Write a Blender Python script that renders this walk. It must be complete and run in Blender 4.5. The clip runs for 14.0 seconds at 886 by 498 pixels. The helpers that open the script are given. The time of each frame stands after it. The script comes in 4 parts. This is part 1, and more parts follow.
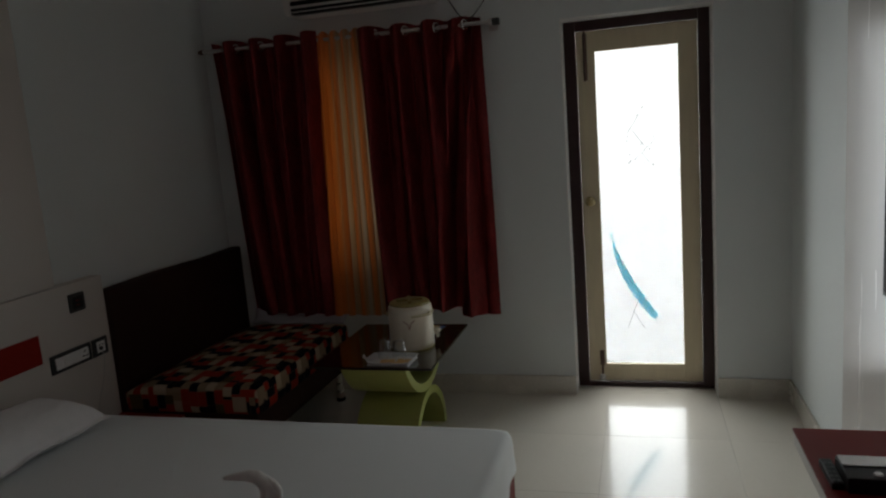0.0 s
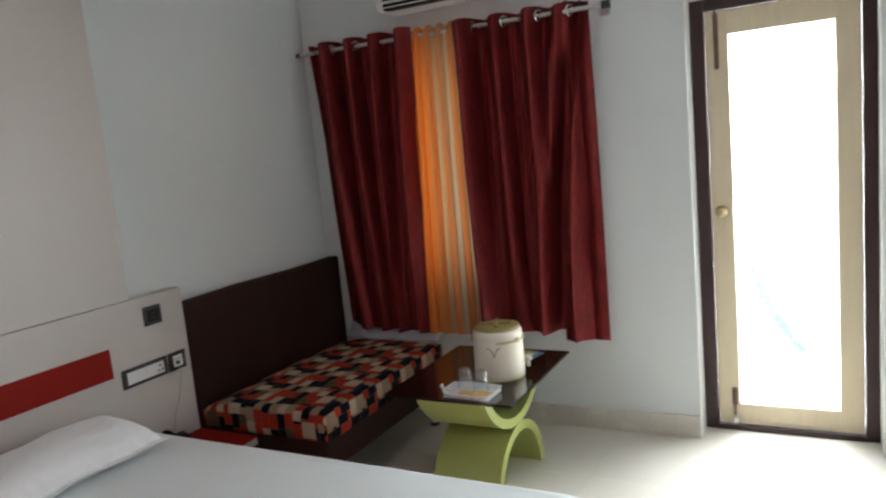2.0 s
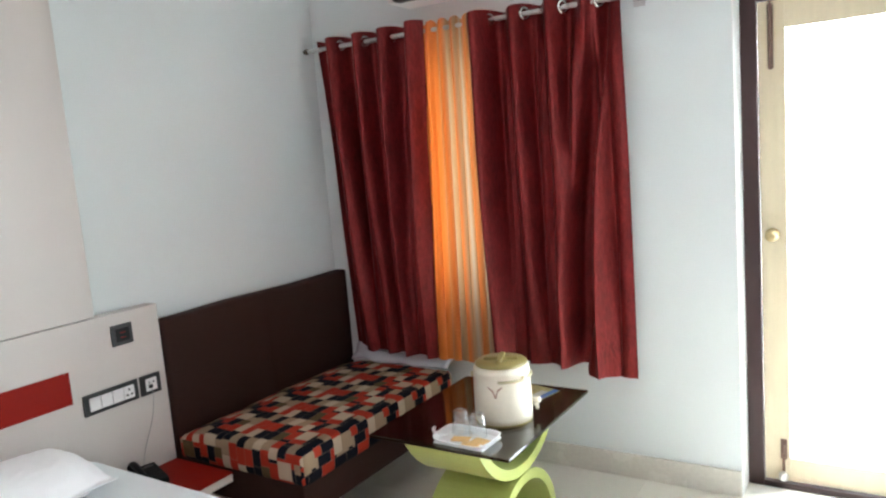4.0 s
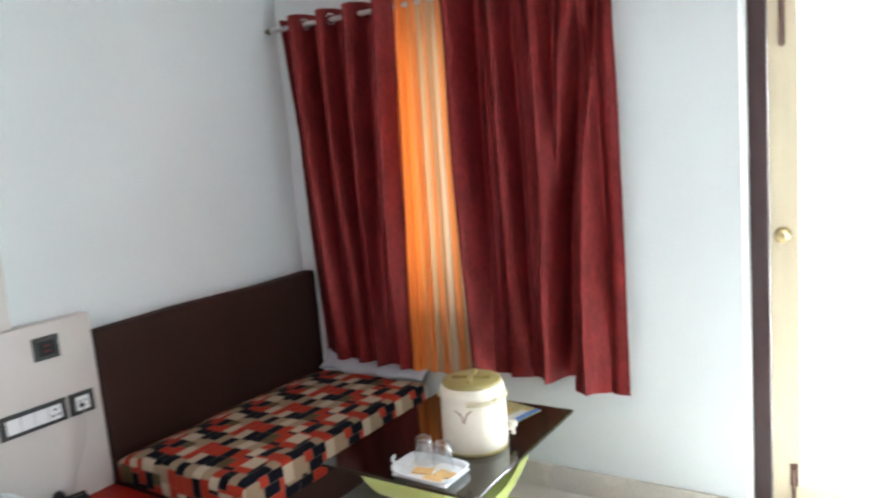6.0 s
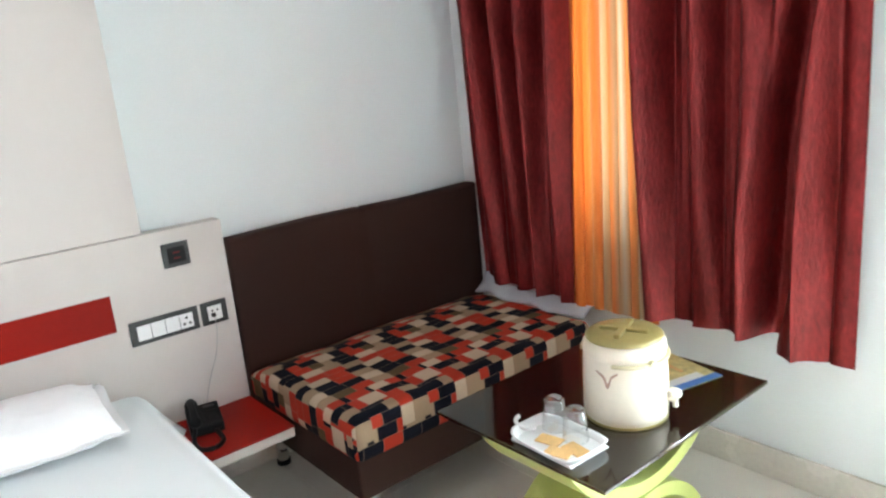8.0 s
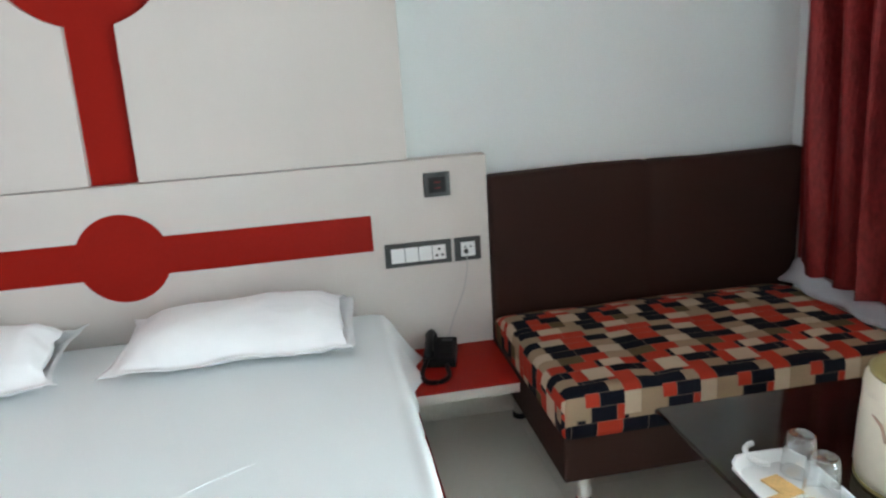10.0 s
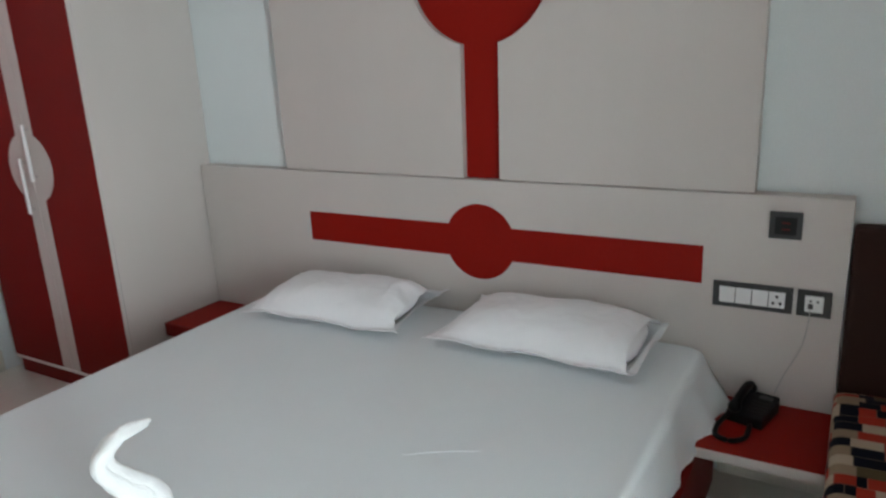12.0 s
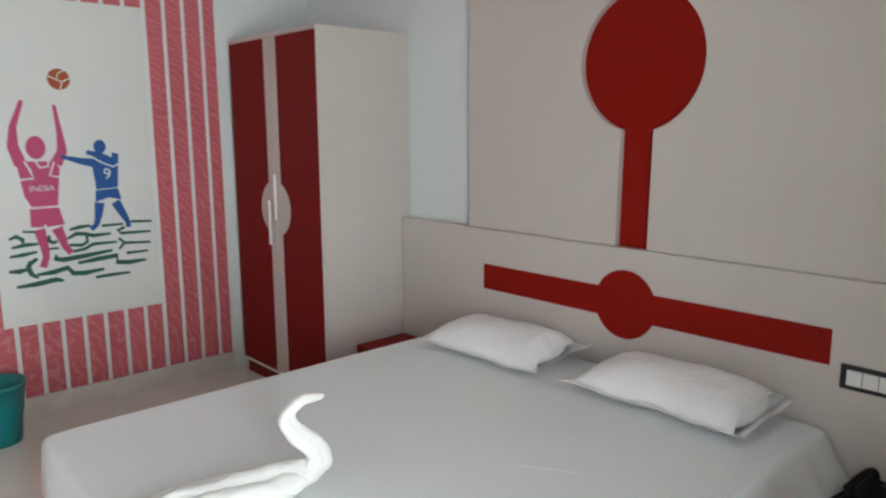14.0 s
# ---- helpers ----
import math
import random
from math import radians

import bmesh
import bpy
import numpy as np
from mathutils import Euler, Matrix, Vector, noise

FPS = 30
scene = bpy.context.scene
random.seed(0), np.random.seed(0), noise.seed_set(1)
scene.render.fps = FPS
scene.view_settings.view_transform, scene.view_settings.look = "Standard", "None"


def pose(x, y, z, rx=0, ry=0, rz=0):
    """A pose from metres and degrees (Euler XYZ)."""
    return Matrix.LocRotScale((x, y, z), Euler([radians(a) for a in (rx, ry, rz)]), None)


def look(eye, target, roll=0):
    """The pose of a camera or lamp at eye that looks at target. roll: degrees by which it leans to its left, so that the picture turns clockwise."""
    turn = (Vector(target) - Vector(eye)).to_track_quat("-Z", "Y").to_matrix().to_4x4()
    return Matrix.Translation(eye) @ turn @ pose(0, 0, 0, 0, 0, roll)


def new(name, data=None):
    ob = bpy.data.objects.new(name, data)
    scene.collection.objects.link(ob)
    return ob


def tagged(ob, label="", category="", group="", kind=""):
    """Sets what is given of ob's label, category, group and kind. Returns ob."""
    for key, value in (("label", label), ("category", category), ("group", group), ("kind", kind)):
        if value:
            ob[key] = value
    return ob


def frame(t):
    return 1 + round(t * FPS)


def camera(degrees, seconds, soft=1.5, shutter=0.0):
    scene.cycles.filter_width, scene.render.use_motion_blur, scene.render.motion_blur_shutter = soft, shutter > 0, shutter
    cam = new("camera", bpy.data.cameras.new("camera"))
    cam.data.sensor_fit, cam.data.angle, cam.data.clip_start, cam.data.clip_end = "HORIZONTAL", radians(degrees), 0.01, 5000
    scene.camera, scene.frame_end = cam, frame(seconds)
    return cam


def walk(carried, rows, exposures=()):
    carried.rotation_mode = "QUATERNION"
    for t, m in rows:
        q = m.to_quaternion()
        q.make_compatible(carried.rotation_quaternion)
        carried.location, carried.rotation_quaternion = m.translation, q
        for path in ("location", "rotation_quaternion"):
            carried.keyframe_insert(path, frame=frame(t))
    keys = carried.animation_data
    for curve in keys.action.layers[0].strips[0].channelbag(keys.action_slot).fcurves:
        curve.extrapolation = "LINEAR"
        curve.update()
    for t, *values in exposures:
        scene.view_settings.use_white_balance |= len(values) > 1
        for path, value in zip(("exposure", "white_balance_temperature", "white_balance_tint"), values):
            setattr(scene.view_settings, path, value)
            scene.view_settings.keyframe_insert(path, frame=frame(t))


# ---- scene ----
cam = camera(63.8, 14.0, soft=2.2, shutter=0.4)
PATH = [
    (0, (0.485, -0.312, 1.581), (-0.049, 1.589, 1.261), -4.4),
    (0.5, (0.566, -0.16, 1.577), (0.005, 1.733, 1.258), -3.5),
    (1, (0.558, -0.027, 1.58), (-0.037, 1.86, 1.282), -4.9),
    (1.5, (0.591, 0.072, 1.579), (-0.152, 1.909, 1.307), -5.7),
    (2, (0.638, 0.18, 1.568), (-0.297, 1.925, 1.285), -5.4),
    (2.2, (0.669, 0.215, 1.586), (-0.33, 1.923, 1.291), -6.0),
    (4.3, (0.647, 0.679, 1.573), (-0.458, 2.327, 1.325), -3.7),
    (4.5, (0.65, 0.693, 1.575), (-0.54, 2.289, 1.387), -2.9),
    (5, (0.674, 0.788, 1.568), (-0.678, 2.249, 1.364), -4.2),
    (5.5, (0.685, 0.882, 1.549), (-0.632, 2.367, 1.303), -4.6),
    (6, (0.587, 1.017, 1.557), (-0.496, 2.673, 1.268), -4.6),
    (6.5, (0.524, 1.153, 1.548), (-0.411, 2.895, 1.24), -5.1),
    (7, (0.488, 1.277, 1.523), (-0.777, 2.798, 1.229), -5.8),
    (7.5, (0.496, 1.414, 1.501), (-0.909, 2.775, 1.086), -6.0),
    (8, (0.466, 1.549, 1.48), (-1.056, 2.753, 0.994), -5.5),
    (8.2, (0.419, 1.602, 1.484), (-1.118, 2.773, 0.969), -4.3),
    (10.3, (0.379, 2.0, 1.387), (-1.536, 2.207, 0.846), -1.8),
    (10.5, (0.354, 2.061, 1.411), (-1.562, 2.199, 0.854), -0.1),
    (11, (0.258, 2.284, 1.529), (-1.576, 1.788, 0.903), -4.0),
    (11.5, (0.297, 2.385, 1.473), (-1.461, 1.645, 0.873), -2.1),
    (12, (0.329, 2.497, 1.519), (-1.326, 1.515, 0.976), -2.9),
    (12.5, (0.397, 2.582, 1.517), (-1.221, 1.49, 1.08), -2.0),
    (13, (0.496, 2.674, 1.531), (-1.021, 1.448, 1.089), -1.0),
    (13.5, (0.527, 2.795, 1.536), (-0.89, 1.449, 1.109), -2.2),
    (14, (0.544, 2.929, 1.541), (-0.786, 1.474, 1.205), -0.3),
]
EXPOSURES = [(0, -3.45, 7200, 12), (0.5, -3.15, 7200, 12), (1.0, -3.05, 7200, 12), (1.3, -2.5, 7100, 12), (1.6, -1.75, 6900, 11), (2.0, -0.85, 6750, 11), (2.2, -0.42, 6650, 10),
             (4.3, 0.22, 6500, 9), (5.5, 0.28, 6400, 9), (6.0, 0.4, 6300, 9), (6.5, 0.3, 6350, 9), (7.0, 0.22, 6450, 9), (8.2, 0.7, 6400, 7), (10.3, 0.02, 6250, 4), (11.0, -0.33, 6250, 5), (11.6, -0.6, 6350, 6), (12.0, -0.72, 6400, 7), (12.6, -0.62, 6500, 8), (14.0, -0.64, 6800, 10)]
walk(cam, [(t, look(eye, target, roll)) for t, eye, target, roll in PATH], EXPOSURES)

# ---- light ----
world = bpy.data.worlds.new("sky")
scene.world = world
world.use_nodes = True
sky = world.node_tree.nodes.new("ShaderNodeTexSky")
sky.sky_type, sky.sun_disc, sky.sun_elevation, sky.sun_rotation = "NISHITA", False, radians(55), radians(200)
world.node_tree.links.new(sky.outputs[0], world.node_tree.nodes["Background"].inputs[0])
world.node_tree.nodes["Background"].inputs[1].default_value = 0.12


def daylight(name, at, aim, width, height, watts, colour, spread=180):
    lamp = bpy.data.lights.new(name, "AREA")
    lamp.shape, lamp.size, lamp.size_y, lamp.energy, lamp.color = "RECTANGLE", width, height, watts, colour
    lamp.spread = radians(spread)
    ob = new(name, lamp)
    ob.matrix_world = look(at, aim)
    return ob


# Area lamps stand in for daylight at the door: an unseen bright yard and, steeply, the sky.
DOOR_WATTS, SKY_WATTS, WINDOW_WATTS = 180, 160, 15
daylight("door_daylight", (0.49, 4.02, 1.08), (0.49, 3.02, 1.08), 0.86, 2.14, DOOR_WATTS, (0.86, 0.95, 1.0), 122)
# Overhead lamp added to brighten the floor by the door.
daylight("added_sky_lamp", (0.49, 4.75, 2.75), (0.49, 3.7, 0.7), 1.3, 1.3, SKY_WATTS, (0.88, 0.95, 1.0), 120)
daylight("window_daylight", (-1.15, 4.02, 1.5), (-1.15, 3.02, 1.5), 1.2, 1.2, WINDOW_WATTS, (1.0, 0.96, 0.9))


# ---- materials ----
def material(name, colour, rough=0.5, metal=0.0, vary=0.12, scale=6.0, fine=90.0, bump=0.05, coat=0.0, stretch=(1, 1, 1), sheen=0.0, through_light=0.0, random_tint=0.0, gloss=0.5, patchy=1.0):
    m = bpy.data.materials.new(name)
    m.use_nodes = True
    n, l = m.node_tree.nodes, m.node_tree.links
    p = n["Principled BSDF"]
    p.inputs["Roughness"].default_value, p.inputs["Metallic"].default_value = rough, metal
    p.inputs["Coat Weight"].default_value, p.inputs["Sheen Weight"].default_value = coat, sheen
    p.inputs["Coat Roughness"].default_value, p.inputs["Specular IOR Level"].default_value = 0.08, gloss
    coords, mapping = n.new("ShaderNodeTexCoord"), n.new("ShaderNodeMapping")
    mapping.inputs["Scale"].default_value = stretch
    l.new(coords.outputs["Object"], mapping.inputs["Vector"])
    big, small = n.new("ShaderNodeTexNoise"), n.new("ShaderNodeTexNoise")
    big.inputs["Scale"].default_value, small.inputs["Scale"].default_value = scale, fine
    big.inputs["Detail"].default_value, small.inputs["Detail"].default_value = 5, 3
    for t in (big, small):
        l.new(mapping.outputs[0], t.inputs["Vector"])
    both = n.new("ShaderNodeMath")
    both.operation = "ADD"
    l.new(big.outputs["Fac"], both.inputs[0]), l.new(small.outputs["Fac"], both.inputs[1])
    span = n.new("ShaderNodeMapRange")
    span.inputs["From Min"].default_value, span.inputs["From Max"].default_value = 0.6, 1.4
    span.inputs["To Min"].default_value, span.inputs["To Max"].default_value = 1 - vary, 1 + vary
    l.new(both.outputs[0], span.inputs["Value"])
    value = span.outputs[0]
    if random_tint:
        info, tint, prod = n.new("ShaderNodeObjectInfo"), n.new("ShaderNodeMapRange"), n.new("ShaderNodeMath")
        tint.inputs["To Min"].default_value, tint.inputs["To Max"].default_value = 1 - random_tint, 1 + random_tint
        l.new(info.outputs["Random"], tint.inputs["Value"])
        prod.operation = "MULTIPLY"
        l.new(tint.outputs[0], prod.inputs[0]), l.new(value, prod.inputs[1])
        value = prod.outputs[0]
    mix = n.new("ShaderNodeVectorMath")
    mix.operation = "SCALE"
    mix.name = "tone"
    mix.inputs[0].default_value = colour
    l.new(value, mix.inputs["Scale"])
    l.new(mix.outputs[0], p.inputs["Base Color"])
    rr = n.new("ShaderNodeMapRange")
    rr.inputs["To Min"].default_value, rr.inputs["To Max"].default_value = max(0.02, rough - 0.06 * patchy), min(1, rough + 0.08 * patchy)
    l.new(big.outputs["Fac"], rr.inputs["Value"])
    l.new(rr.outputs[0], p.inputs["Roughness"])
    if bump:
        b = n.new("ShaderNodeBump")
        b.inputs["Strength"].default_value, b.inputs["Distance"].default_value = bump, 0.01
        l.new(small.outputs["Fac"], b.inputs["Height"])
        l.new(b.outputs[0], p.inputs["Normal"])
    if through_light:
        tr, add = n.new("ShaderNodeBsdfTranslucent"), n.new("ShaderNodeMixShader")
        l.new(mix.outputs[0], tr.inputs["Color"])
        add.inputs[0].default_value = through_light
        l.new(p.outputs[0], add.inputs[1]), l.new(tr.outputs[0], add.inputs[2])
        l.new(add.outputs[0], n["Material Output"].inputs["Surface"])
    return m


def ramped(m, source_node, source_socket, stops, blend="CONSTANT"):
    """Feeds a colour ramp over a texture into the material's base tone."""
    n, l = m.node_tree.nodes, m.node_tree.links
    ramp = n.new("ShaderNodeValToRGB")
    ramp.color_ramp.interpolation = blend
    e = ramp.color_ramp.elements
    while len(e) < len(stops):
        e.new(0.5)
    for k, (at, c) in enumerate(stops):
        e[k].position, e[k].color = at, (*c, 1)
    l.new(source_node.outputs[source_socket], ramp.inputs[0])
    return ramp


WALL = material("wall_paint", (0.755, 0.8, 0.8), 0.75, vary=0.03, scale=2.5, fine=140, bump=0.06)
CEIL = material("ceiling_paint", (0.86, 0.86, 0.85), 0.85, vary=0.03, scale=2, fine=120, bump=0.04)
SKIRT = material("skirting_tile", (0.66, 0.63, 0.56), 0.25, vary=0.08, scale=5, fine=60, bump=0.01)
TILE = material("floor_tile", (0.79, 0.75, 0.67), 0.26, patchy=0.15, vary=0.025, scale=3, fine=45, bump=0.003, random_tint=0.03, coat=0.7)
GROUT = material("tile_joint", (0.7, 0.66, 0.58), 0.8, vary=0.1, scale=10, fine=90)
GLOSSBOARD = material("pale_gloss_laminate", (0.66, 0.64, 0.62), 0.24, vary=0.02, scale=2, fine=60, bump=0.006, stretch=(5, 5, 0.6))
BEIGE = material("beige_laminate", (0.6, 0.55, 0.515), 0.42, vary=0.018, scale=2, fine=60, bump=0.01, stretch=(5, 5, 0.6))
RED = material("red_laminate", (0.26, 0.007, 0.003), 0.5, vary=0.05, scale=3, fine=100, bump=0.01, gloss=0.15)
DARKRED = material("dark_red_laminate", (0.18, 0.005, 0.0035), 0.5, vary=0.08, scale=3, fine=100, bump=0.01, gloss=0.2)
FRAME = material("dark_stained_wood", (0.035, 0.014, 0.014), 0.4, vary=0.25, scale=5, fine=70, bump=0.05, stretch=(10, 10, 1))
CREAM = material("cream_painted_wood", (0.7, 0.6, 0.42), 0.45, vary=0.07, scale=4, fine=80, bump=0.03, stretch=(8, 8, 1))
WHITE = material("white_paint", (0.82, 0.82, 0.8), 0.5, vary=0.03, scale=6, fine=100, bump=0.02)
STEEL = material("brushed_steel", (0.62, 0.61, 0.6), 0.28, 1.0, vary=0.08, scale=8, fine=150, bump=0.01)
ALU = material("satin_aluminium", (0.88, 0.88, 0.88), 0.38, 1.0, vary=0.04, bump=0.01)
CHROME = material("chrome", (0.8, 0.8, 0.8), 0.1, 1.0, vary=0.03, bump=0)
BRASS = material("dull_brass", (0.42, 0.33, 0.18), 0.35, 1.0, vary=0.15, bump=0.02)
RUST = material("aged_iron", (0.16, 0.1, 0.08), 0.55, 0.7, vary=0.25, scale=20, bump=0.1)
SHEET = material("white_cotton_sheet", (0.83, 0.87, 0.88), 0.85, vary=0.025, scale=3, fine=400, bump=0.05, sheen=0.2)
LINEN = material("white_pillow_cotton", (0.89, 0.89, 0.9), 0.85, vary=0.03, scale=5, fine=400, bump=0.06, sheen=0.2)
TERRY = material("white_terry_towel", (0.84, 0.84, 0.82), 0.95, vary=0.05, scale=12, fine=320, bump=0.45, sheen=0.4)
BROWN = material("brown_upholstery", (0.028, 0.0092, 0.006), 0.7, vary=0.15, scale=5, fine=220, bump=0.12, gloss=0.25)
LIME = material("lime_green_lacquer", (0.4, 0.45, 0.13), 0.35, vary=0.06, scale=5, fine=80, bump=0.01)
BLACKGLASS = material("black_tabletop_glass", (0.012, 0.008, 0.007), 0.05, vary=0.1, scale=5, bump=0, coat=0.6)
JUG = material("ivory_plastic", (0.78, 0.72, 0.6), 0.35, vary=0.05, scale=8, fine=60, bump=0.01)
GOLD = material("olive_gold_plastic", (0.33, 0.27, 0.1), 0.35, vary=0.12, scale=10, fine=60, bump=0.01)
STRAP = material("pale_olive_plastic", (0.55, 0.49, 0.31), 0.4, vary=0.08, scale=10, fine=60, bump=0.01)
FADED = material("faded_brown_print", (0.42, 0.27, 0.2), 0.5, vary=0.3, scale=40, fine=150, bump=0)
LEAD = material("grey_cable_sheath", (0.42, 0.41, 0.4), 0.5, vary=0.05, bump=0)
BLACK = material("black_plastic", (0.007, 0.007, 0.008), 0.45, vary=0.15, scale=10, bump=0.02, gloss=0.2)
GREY = material("dark_grey_plastic", (0.02, 0.021, 0.022), 0.35, vary=0.1, scale=10, bump=0.02)
SWITCH = material("white_switch_plastic", (0.8, 0.8, 0.8), 0.3, vary=0.02, bump=0)
REDCLOTH = material("maroon_satin_curtain", (0.18, 0.0175, 0.0175), 0.36, 0.5, vary=0.5, scale=9, fine=48, bump=0.3, stretch=(2.2, 2.2, 0.8), sheen=0.0, through_light=0.004, gloss=0.3)
GREYCLOTH = material("grey_cloth", (0.4, 0.4, 0.43), 0.9, vary=0.08, scale=8, fine=250, bump=0.1)
TEAL = material("teal_plastic", (0.0, 0.2, 0.21), 0.35, vary=0.06, scale=8, bump=0.01)
ACWHITE = material("white_appliance_plastic", (0.82, 0.82, 0.8), 0.35, vary=0.03, bump=0)
SACHET = material("orange_sachet_paper", (0.72, 0.45, 0.18), 0.45, vary=0.2, scale=40, fine=150, bump=0.05)
PAPER = material("printed_paper", (0.6, 0.52, 0.22), 0.4, vary=0.35, scale=25, fine=60, bump=0.01)
BLUEPRINT = material("blue_print", (0.08, 0.2, 0.5), 0.4, vary=0.2, scale=30, bump=0)
PINKPAINT = material("pink_stencil_paint", (0.5, 0.06, 0.17), 0.6, vary=0.08, scale=12, fine=120, bump=0.03)
BLUEPAINT = material("blue_stencil_paint", (0.004, 0.085, 0.31), 0.6, vary=0.08, scale=12, fine=120, bump=0.03)
GREENPAINT = material("green_stencil_paint", (0.01, 0.1, 0.07), 0.6, vary=0.15, scale=12, fine=120, bump=0.03)
BALLPAINT = material("orange_brown_stencil_paint", (0.36, 0.075, 0.015), 0.6, vary=0.12, scale=20, fine=120, bump=0.03)
BOARD = material("white_mural_ground", (0.74, 0.76, 0.74), 0.7, vary=0.03, scale=3, fine=120, bump=0.04)
SCREEN = material("dark_screen", (0.008, 0.008, 0.01), 0.6, vary=0.1, bump=0, gloss=0.05)

# Pink wallpaper with fine swirling embossed lines.
PINK = material("pink_embossed_wallpaper", (0.55, 0.115, 0.14), 0.55, vary=0.14, scale=4, fine=50, bump=0.02)
n_, l_ = PINK.node_tree.nodes, PINK.node_tree.links
swirl = n_.new("ShaderNodeTexWave")
swirl.wave_type, swirl.rings_direction = "RINGS", "SPHERICAL"
for key, v in (("Scale", 11), ("Distortion", 8), ("Detail", 1.0), ("Detail Scale", 1.2)):
    swirl.inputs[key].default_value = v
co_ = n_.new("ShaderNodeTexCoord")
l_.new(co_.outputs["Object"], swirl.inputs["Vector"])
line_ = n_.new("ShaderNodeMapRange")
line_.inputs["From Min"].default_value, line_.inputs["From Max"].default_value = 0.75, 1.0
line_.inputs["To Max"].default_value = 0.3
l_.new(swirl.outputs["Fac"], line_.inputs["Value"])
light_ = n_.new("ShaderNodeMixRGB")
light_.inputs[2].default_value = (0.75, 0.42, 0.42, 1)
l_.new(line_.outputs[0], light_.inputs[0])
l_.new(n_["tone"].outputs[0], light_.inputs[1])
l_.new(light_.outputs[0], n_["Principled BSDF"].inputs["Base Color"])

# Patchwork seat fabric: blocks of black, red, tan, cream and olive with pale seams.
PATCH = material("patchwork_print_fabric", (0.75, 0.75, 0.75), 0.9, vary=0.12, scale=8, fine=300, bump=0.15, gloss=0.1)
n_, l_ = PATCH.node_tree.nodes, PATCH.node_tree.links
uv_ = n_.new("ShaderNodeUVMap")


def calc(op, a, b=0.0):
    m = n_.new("ShaderNodeMath")
    m.operation = op
    for socket, v in zip(m.inputs, (a, b)):
        if isinstance(v, (int, float)):
            socket.default_value = v
        else:
            l_.new(v, socket)
    return m.outputs[0]


def hashed(a, b):
    v, w = n_.new("ShaderNodeCombineXYZ"), n_.new("ShaderNodeTexWhiteNoise")
    w.noise_dimensions = "2D"
    for socket, x in zip(v.inputs, (a, b)):
        if isinstance(x, (int, float)):
            socket.default_value = x
        else:
            l_.new(x, socket)
    l_.new(v.outputs[0], w.inputs["Vector"])
    return w.outputs["Value"]


REPEAT = 0.225


def blocks(rows, shift):
    """Random value of each oblong block of the printed repeat, and how near its seam is."""
    v = calc("ADD", calc("DIVIDE", V_, rows), shift)
    row = calc("FLOOR", v)
    count = 3.0
    u = calc("ADD", calc("MULTIPLY", calc("DIVIDE", U_, REPEAT), count), calc("MULTIPLY", hashed(row, 8.1), 3.0))
    seam = calc("MAXIMUM", calc("LESS_THAN", calc("FRACT", v), 0.05), calc("LESS_THAN", calc("FRACT", u), 0.035))
    return hashed(calc("MODULO", calc("FLOOR", u), count), calc("ADD", row, shift * 31)), seam


split_ = n_.new("ShaderNodeSeparateXYZ")
l_.new(uv_.outputs[0], split_.inputs[0])
U_, V_ = split_.outputs[0], split_.outputs[1]
va_, sa_ = blocks(0.046, 0.0)
vb_, sb_ = blocks(0.072, 0.5)
pick_ = calc("GREATER_THAN", hashed(calc("MODULO", calc("FLOOR", calc("DIVIDE", U_, REPEAT / 2)), 2.0), calc("FLOOR", calc("DIVIDE", V_, 0.138))), 0.55)
keep_ = calc("SUBTRACT", 1.0, pick_)
value_ = n_.new("ShaderNodeMath")
value_.operation = "ADD"
l_.new(calc("MULTIPLY", va_, keep_), value_.inputs[0]), l_.new(calc("MULTIPLY", vb_, pick_), value_.inputs[1])
seam_ = calc("ADD", calc("MULTIPLY", sa_, keep_), calc("MULTIPLY", sb_, pick_))
block_ = ramped(PATCH, value_, 0, [(0, (0.008, 0.009, 0.016)), (0.28, (0.45, 0.042, 0.022)), (0.6, (0.36, 0.26, 0.17)), (0.76, (0.56, 0.44, 0.32)), (0.84, (0.12, 0.085, 0.04)), (0.93, (0.01, 0.01, 0.018))])
ramp_ = n_.new("ShaderNodeMixRGB")
ramp_.inputs[2].default_value = (0.34, 0.26, 0.18, 1)
l_.new(calc("MULTIPLY", seam_, 0.4), ramp_.inputs[0])
l_.new(block_.outputs[0], ramp_.inputs[1])
mul_ = n_.new("ShaderNodeMixRGB")
mul_.blend_type, mul_.inputs[0].default_value = "MULTIPLY", 1.0
l_.new(ramp_.outputs[0], mul_.inputs[1]), l_.new(n_["tone"].outputs[0], mul_.inputs[2])
l_.new(mul_.outputs[0], n_["Principled BSDF"].inputs["Base Color"])

# Orange satin with tan and cream vertical stripes, which lets daylight through.
ORANGE = material("orange_striped_satin", (1, 1, 1), 0.4, vary=0.08, scale=5, fine=120, bump=0.06, stretch=(6, 6, 0.6), sheen=0.2, through_light=0.32)
n_, l_ = ORANGE.node_tree.nodes, ORANGE.node_tree.links
uv_, sep_ = n_.new("ShaderNodeUVMap"), n_.new("ShaderNodeSeparateXYZ")
l_.new(uv_.outputs[0], sep_.inputs[0])
o_, t_, c_, w_ = (0.74, 0.2, 0.03), (0.56, 0.28, 0.11), (0.5, 0.35, 0.2), (0.52, 0.44, 0.32)
ramp_ = ramped(ORANGE, sep_, 0, [(0, o_), (0.28, o_), (0.34, t_), (0.4, o_), (0.46, c_), (0.52, t_), (0.57, o_), (0.61, c_), (0.65, t_), (0.68, w_), (0.71, t_), (0.76, o_), (0.81, t_), (0.85, w_), (0.89, t_), (0.94, o_)], "LINEAR")
